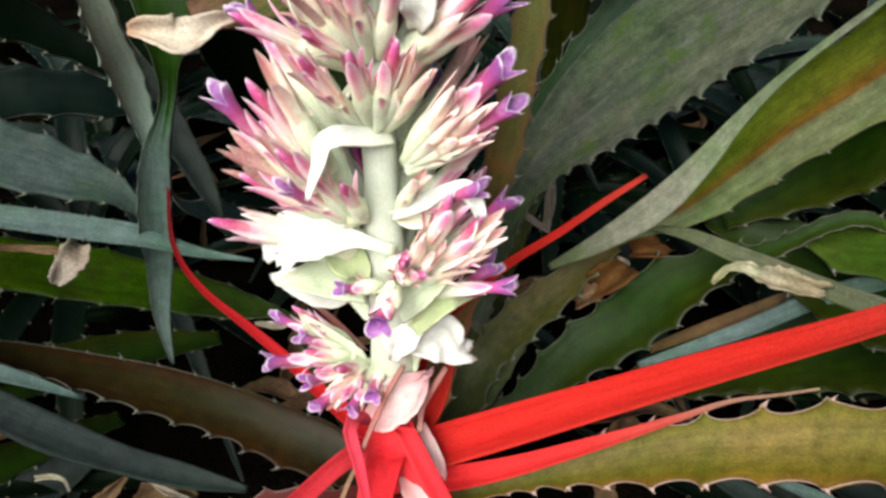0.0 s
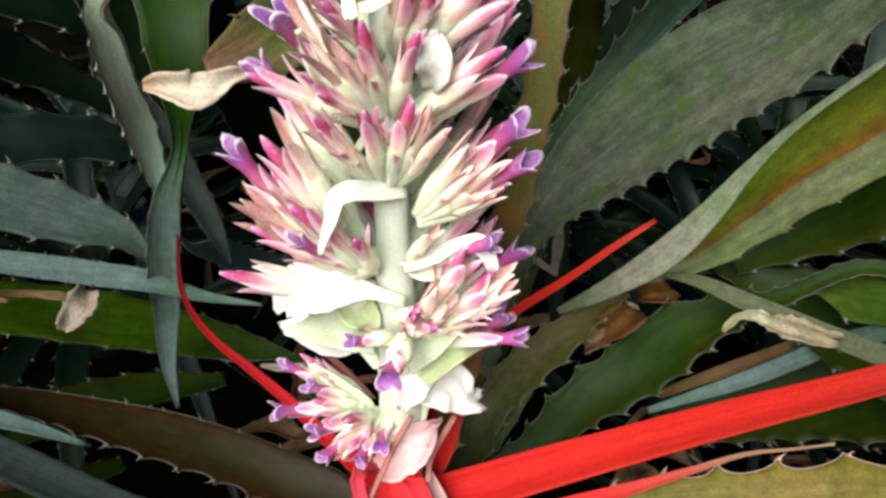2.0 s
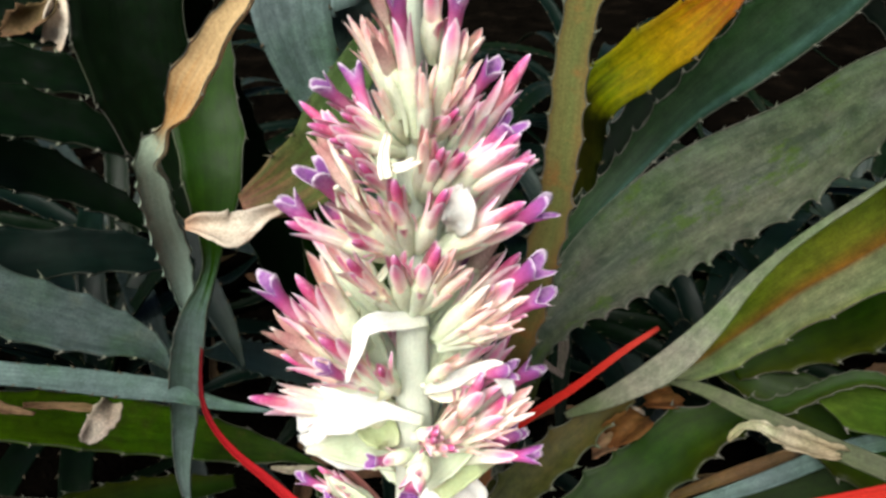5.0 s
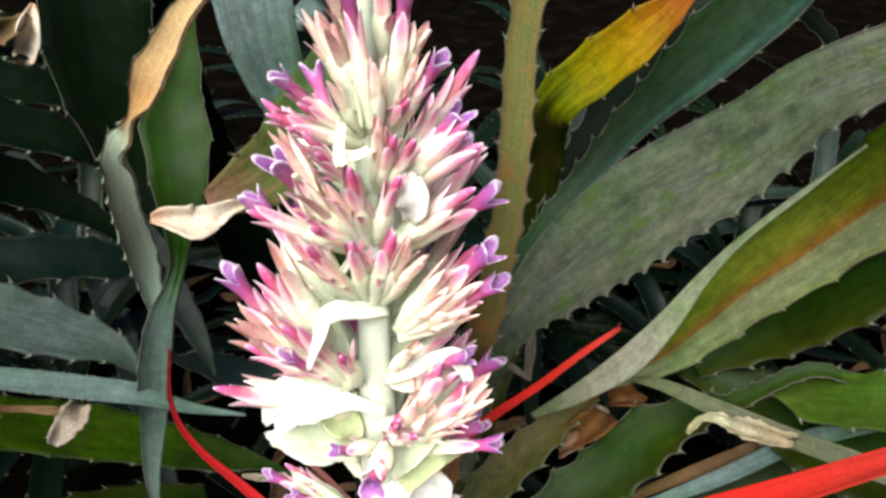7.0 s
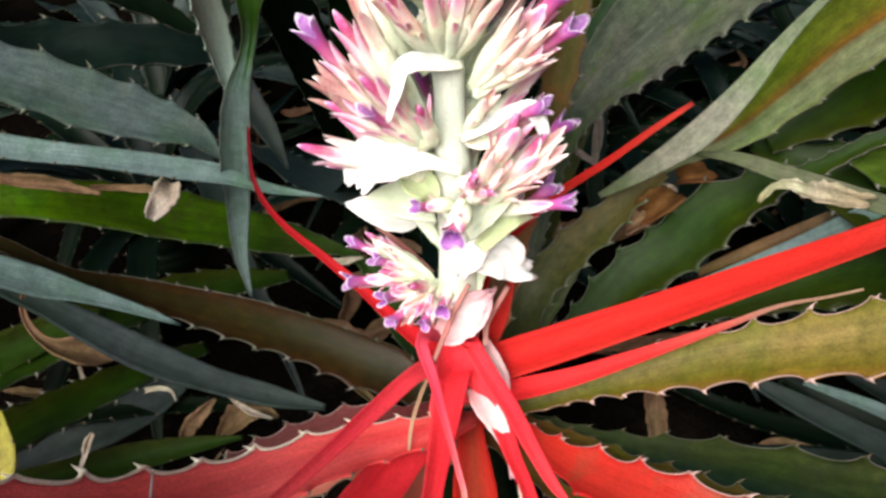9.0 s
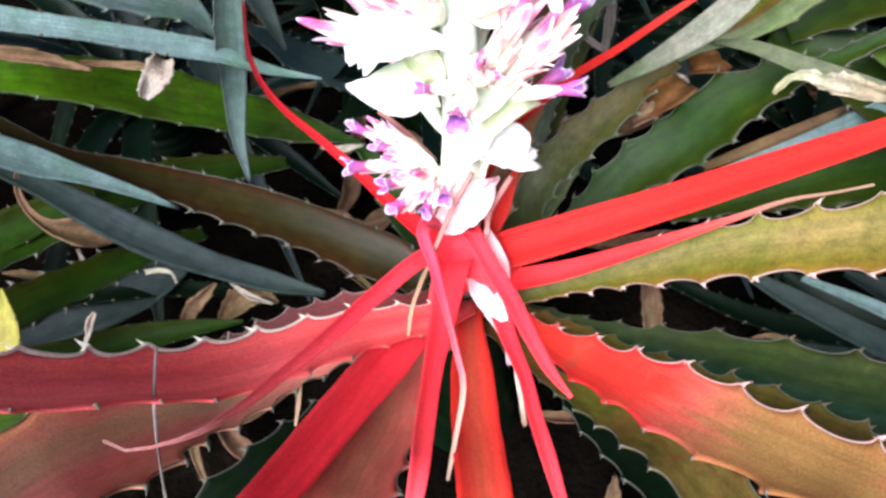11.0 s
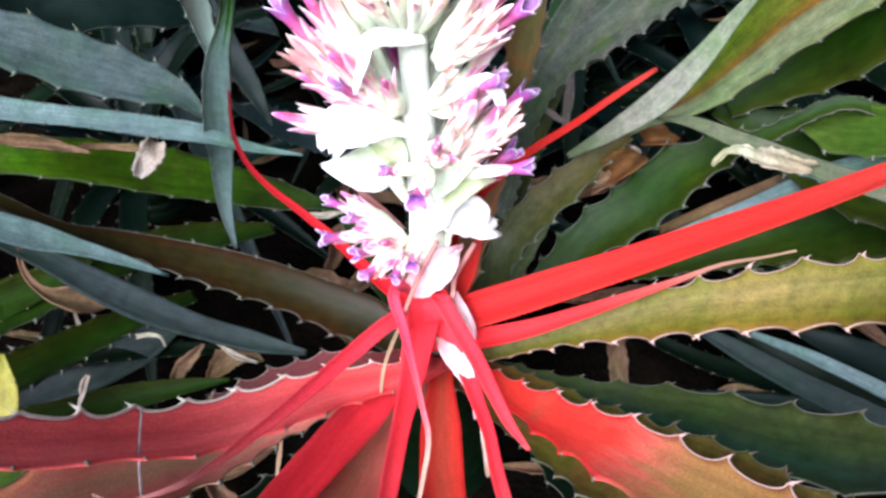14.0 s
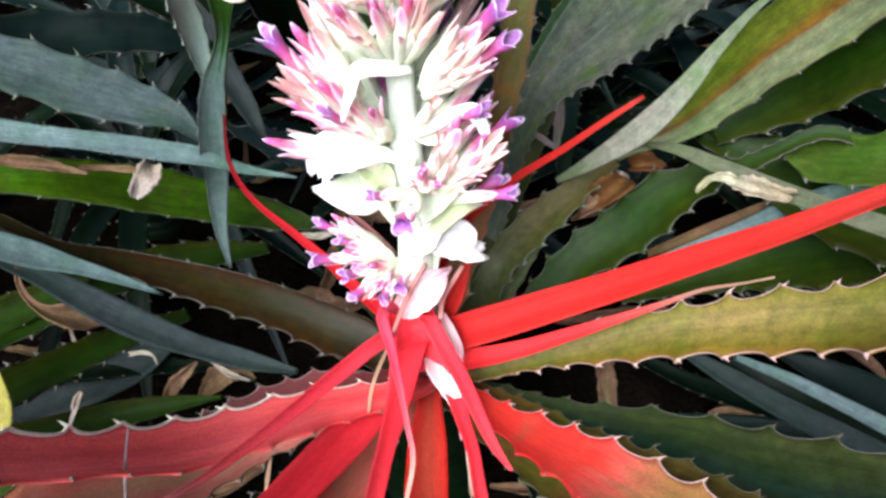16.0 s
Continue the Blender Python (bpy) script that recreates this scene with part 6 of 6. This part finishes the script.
leaf(spike, "inner_green", [(-0.0536, 0.2441, 0.3969, 0.0074), (-0.0476, 0.2402, 0.3952, 0.0154), (-0.0427, 0.2388, 0.3917, 0.0129), (-0.0399, 0.2383, 0.3849, 0.0043)], (0.12, -0.6, 0.79), 0.05, 0, 0, 0.25, 0)
leaf(spike, "inner_green", [(-0.0168, 0.2348, 0.3553, 0.0067), (-0.008, 0.2375, 0.3657, 0.01), (-0.0004, 0.2413, 0.3698, 0.009), (0.0101, 0.2505, 0.3646, 0.0022)], (0.0, -0.6, 0.79), 0.05, 0, 0, 0.25, 0)
leaf(spike, "red_core", [(-0.0304, 0.231, 0.2808, 0.0252), (-0.0292, 0.2254, 0.2728, 0.0296), (-0.0278, 0.22, 0.2618, 0.0356), (-0.0274, 0.2122, 0.2451, 0.04)], (0.04, -0.55, 0.83), 0.05, 0, 0, 0.25, 0)


# ---- dead leaves ----
def dead_leaf(name, kind, points, normal, chan, label):
    count[0] += 1
    base = Vector(points[0][:3])
    bm, _ = blade_mesh(points, normal, 0.02, 0.0, chan, curl=0.2, wave=0.3, seed=count[0], ragged=0.14 if kind in ("tan", "rust_litter") else 0.55 if kind == "bleached" else 0.3, torn=0.8 if kind == "bleached" else 0.0)
    bmesh.ops.translate(bm, verts=bm.verts, vec=-base)
    ob = tagged(link_mesh(name, bm, MAT[kind]), label, {"twig": "twig", "thread": "cobweb"}.get(name, "dead leaf"))
    ob.location = base
    solid = ob.modifiers.new("thickness", "SOLIDIFY")
    solid.thickness, solid.offset = 0.0008, 0
    return ob


dead_leaf("dead_leaf", "tan", [(-0.0818, 0.2706, 0.4956, 0.0019), (-0.0861, 0.2694, 0.4952, 0.0033), (-0.0934, 0.2618, 0.4959, 0.0062), (-0.0995, 0.2546, 0.4951, 0.0115), (-0.1045, 0.2507, 0.4947, 0.0154), (-0.109, 0.2498, 0.4961, 0.012), (-0.1153, 0.2487, 0.4982, 0.008), (-0.1203, 0.2472, 0.4991, 0.0029)], (0.28, -0.7, 0.65), 0.25, "curled tan dry leaf with brown stains")
dead_leaf("dead_leaf", "straw", [(-0.1957, 0.2792, 0.3634, 0.0076), (-0.1966, 0.2732, 0.3622, 0.0139), (-0.2011, 0.2684, 0.3568, 0.0122), (-0.2077, 0.264, 0.3489, 0.0046)], (0.4, -0.6, 0.7), 0.15, "shrivelled tan leaf hanging on a green leaf")
dead_leaf("dead_leaf", "bleached", [(0.1481, 0.2993, 0.3317, 0.0017), (0.1519, 0.3025, 0.3358, 0.004), (0.156, 0.3019, 0.3416, 0.0038), (0.1616, 0.2997, 0.3451, 0.0059), (0.17, 0.2936, 0.3449, 0.0087), (0.1785, 0.2863, 0.3465, 0.0106), (0.1857, 0.2793, 0.3502, 0.0101), (0.1944, 0.2758, 0.352, 0.0044)], (-0.28, -0.6, 0.75), 0.35, "bleached straw-coloured leaf scrap on a green leaf")
dead_leaf("dead_leaf", "rust_litter", [(0.0956, 0.3514, 0.273, 0.0078), (0.1, 0.3483, 0.2821, 0.0164), (0.1082, 0.3502, 0.2876, 0.0188), (0.1172, 0.3589, 0.289, 0.0077)], (-0.16, -0.62, 0.77), 0.6, "curled brown dead leaf between green leaves")
dead_leaf("dead_leaf", "rust_litter", [(0.1193, 0.3631, 0.2979, 0.005), (0.1231, 0.3596, 0.303, 0.0127), (0.1316, 0.3593, 0.3023, 0.0116), (0.1426, 0.3616, 0.2984, 0.0035)], (-0.13, -0.6, 0.79), 0.6, "brown dead leaf among the green leaves")
dead_leaf("dead_leaf", "litter", [(0.0847, 0.3476, 0.2651, 0.0043), (0.0897, 0.3453, 0.2717, 0.013), (0.0964, 0.3473, 0.2742, 0.0108), (0.1024, 0.3518, 0.2733, 0.0033)], (-0.13, -0.6, 0.79), 0.5, "curled dull brown leaf scrap under a green leaf")
dead_leaf("dead_leaf", "straw", [(0.1078, 0.3632, 0.2935, 0.0014), (0.1102, 0.3525, 0.3008, 0.0018), (0.1169, 0.3567, 0.2927, 0.0016)], (-0.13, -0.6, 0.79), 0.3, "small pale torn leaf scrap")
dead_leaf("dead_leaf", "litter", [(-0.224, 0.2086, 0.1804, 0.0023), (-0.2183, 0.2226, 0.1918, 0.0101), (-0.2083, 0.2318, 0.1988, 0.0073), (-0.2027, 0.2402, 0.2014, 0.0018)], (0.33, -0.39, 0.86), 0.35, "twisted tan dead leaf")
dead_leaf("dead_leaf", "litter", [(-0.206, 0.2275, 0.1699, 0.0028), (-0.192, 0.2407, 0.1777, 0.0187), (-0.1769, 0.2449, 0.1802, 0.0139), (-0.1646, 0.2437, 0.1746, 0.0018)], (0.28, -0.4, 0.87), 0.35, "folded brown dead leaf")
dead_leaf("dead_leaf", "litter", [(-0.2831, 0.2345, 0.322, 0.0012), (-0.2844, 0.2243, 0.3067, 0.0037), (-0.2767, 0.2196, 0.2889, 0.0067), (-0.2625, 0.2241, 0.2739, 0.0179), (-0.2412, 0.234, 0.2591, 0.0021)], (0.45, -0.44, 0.78), 0.35, "arched brown dry leaf strip")
dead_leaf("dead_leaf", "litter", [(-0.2773, 0.2553, 0.3857, 0.0055), (-0.2554, 0.263, 0.3752, 0.0071), (-0.233, 0.2686, 0.3642, 0.0012)], (0.47, -0.55, 0.69), 0.35, "dry brown torn leaf edge")
dead_leaf("twig", "twig", [(0.0669, 0.4059, 0.2776, 0.0046), (0.0683, 0.4164, 0.3028, 0.0069), (0.0682, 0.4271, 0.3286, 0.0014)], (-0.08, -0.69, 0.72), 0.3, "thin grey dry twig")
dead_leaf("twig", "twig", [(0.0379, 0.4151, 0.2942, 0.0014), (0.0528, 0.4091, 0.2879, 0.0046), (0.0691, 0.4058, 0.2777, 0.0028)], (-0.06, -0.67, 0.74), 0.3, "short grey dry twig")
dead_leaf("dead_leaf", "litter", [(0.1095, 0.2967, 0.162, 0.0143), (0.1147, 0.2831, 0.1415, 0.0145), (0.118, 0.2648, 0.1188, 0.0128)], (-0.14, -0.44, 0.89), 0.3, "brown dry leaf stub")
dead_leaf("dead_leaf", "tan", [(-0.2861, 0.4663, 0.4933, 0.0097), (-0.2819, 0.4689, 0.5046, 0.0141), (-0.2771, 0.4727, 0.5201, 0.0122), (-0.2746, 0.4771, 0.5316, 0.0026)], (0.45, -0.77, 0.46), 0.3, "pale bleached leaf scrap")
dead_leaf("dead_leaf", "straw", [(-0.2809, 0.4691, 0.4925, 0.0027), (-0.2672, 0.4744, 0.4958, 0.0067), (-0.2602, 0.481, 0.497, 0.0018)], (0.43, -0.77, 0.48), 0.3, "pale bleached leaf scrap")
dead_leaf("dead_leaf", "litter", [(-0.3082, 0.4524, 0.5088, 0.0045), (-0.2959, 0.4594, 0.5135, 0.0151), (-0.2831, 0.4667, 0.5198, 0.0115), (-0.2767, 0.4721, 0.5257, 0.0022)], (0.47, -0.76, 0.45), 0.3, "brown dead leaf on the ground")
dead_leaf("dead_leaf", "straw", [(-0.3031, 0.2082, 0.1756, 0.002), (-0.2977, 0.2144, 0.182, 0.0049), (-0.2918, 0.2176, 0.1866, 0.0015)], (0.42, -0.35, 0.84), 0.3, "small pale bleached leaf scrap")
dead_leaf("dead_leaf", "straw", [(-0.2557, 0.2413, 0.1915, 0.0014), (-0.2458, 0.2454, 0.195, 0.0043), (-0.2331, 0.2489, 0.1967, 0.0014)], (0.36, -0.41, 0.84), 0.3, "pale dry leaf strip")
dead_leaf("dead_leaf", "straw", [(-0.1431, 0.3518, 0.2265, 0.0018), (-0.1261, 0.3503, 0.2269, 0.0053), (-0.1095, 0.3515, 0.2303, 0.0013)], (0.17, -0.51, 0.84), 0.3, "pale grey dry leaf strip")
dead_leaf("dead_leaf", "litter", [(-0.2427, 0.2745, 0.3638, 0.0024), (-0.2264, 0.279, 0.3598, 0.0038), (-0.2104, 0.2812, 0.3564, 0.0037), (-0.1994, 0.2809, 0.3545, 0.0014)], (0.43, -0.6, 0.68), 0.15, "tan dry leaf strip lying on a green leaf")
dead_leaf("dead_leaf", "straw", [(-0.2838, 0.2369, 0.2414, 0.0014), (-0.2804, 0.2309, 0.2376, 0.0023), (-0.2775, 0.228, 0.2308, 0.0009)], (0.45, -0.43, 0.78), 0.1, "thin pale dry thread hanging between leaves")
dead_leaf("dead_leaf", "straw", [(-0.1941, 0.2438, 0.1971, 0.0018), (-0.1799, 0.237, 0.1915, 0.0041), (-0.1654, 0.2369, 0.1831, 0.0014)], (0.29, -0.44, 0.85), 0.2, "pale dry leaf strip")
dead_leaf("dead_leaf", "thread", [(-0.1253, 0.1611, 0.2111, 0.0012), (-0.1251, 0.1473, 0.2081, 0.002), (-0.1262, 0.1385, 0.2012, 0.0008)], (0.24, -0.34, 0.91), 0.1, "thin brown dry thread hanging between leaves")
dead_leaf("thread", "cobweb", [(-0.1277, 0.0839, 0.3934, 0.00025), (-0.128, 0.075, 0.3865, 0.00025), (-0.1304, 0.0636, 0.3676, 0.0005), (-0.1331, 0.0572, 0.3502, 0.00025), (-0.1334, 0.0448, 0.3278, 0.00025)], (0.2, -0.4, 0.9), 0.1, "pale dusty cobweb thread hanging from a red leaf")
dead_leaf("dead_leaf", "straw", [(-0.2169, 0.1543, 0.2978, 0.0027), (-0.219, 0.1505, 0.2945, 0.0033), (-0.2213, 0.1443, 0.289, 0.002), (-0.2259, 0.1413, 0.2799, 0.001)], (0.2, -0.45, 0.87), 0.4, "thin pale dry leaf tip between leaves")
dead_leaf("dead_leaf", "straw", [(-0.1994, 0.1827, 0.2953, 0.0022), (-0.1911, 0.1829, 0.2976, 0.0022), (-0.1835, 0.1807, 0.2978, 0.001), (-0.1819, 0.1783, 0.2927, 0.0006)], (0.2, -0.45, 0.87), 0.4, "forked pale dry root fibre")


def litter():
    rnd = random.Random(11)
    for i in range(70):
        x, y = rnd.uniform(-0.7, 0.7), rnd.uniform(-0.05, 1.0)
        a, length, w = rnd.uniform(0, 6.28), rnd.uniform(0.06, 0.18), rnd.uniform(0.008, 0.022)
        pts = []
        for f in (0, 0.33, 0.66, 1):
            b = a + 0.7 * f * rnd.uniform(-1, 1)
            pts.append((x + math.cos(b) * length * f, y + math.sin(b) * length * f, 0.015 + 0.012 * math.sin(3.1 * f) * rnd.random(), w * (0.3, 1, 0.8, 0.1)[round(f * 3)]))
        dead_leaf("dead_leaf", "litter", pts, (0.1, -0.2, 1), 0.3, "brown dead leaf strip on the shade-darkened soil")


litter()
# fillers wear the shade-darkened greens, so the gaps stay near black
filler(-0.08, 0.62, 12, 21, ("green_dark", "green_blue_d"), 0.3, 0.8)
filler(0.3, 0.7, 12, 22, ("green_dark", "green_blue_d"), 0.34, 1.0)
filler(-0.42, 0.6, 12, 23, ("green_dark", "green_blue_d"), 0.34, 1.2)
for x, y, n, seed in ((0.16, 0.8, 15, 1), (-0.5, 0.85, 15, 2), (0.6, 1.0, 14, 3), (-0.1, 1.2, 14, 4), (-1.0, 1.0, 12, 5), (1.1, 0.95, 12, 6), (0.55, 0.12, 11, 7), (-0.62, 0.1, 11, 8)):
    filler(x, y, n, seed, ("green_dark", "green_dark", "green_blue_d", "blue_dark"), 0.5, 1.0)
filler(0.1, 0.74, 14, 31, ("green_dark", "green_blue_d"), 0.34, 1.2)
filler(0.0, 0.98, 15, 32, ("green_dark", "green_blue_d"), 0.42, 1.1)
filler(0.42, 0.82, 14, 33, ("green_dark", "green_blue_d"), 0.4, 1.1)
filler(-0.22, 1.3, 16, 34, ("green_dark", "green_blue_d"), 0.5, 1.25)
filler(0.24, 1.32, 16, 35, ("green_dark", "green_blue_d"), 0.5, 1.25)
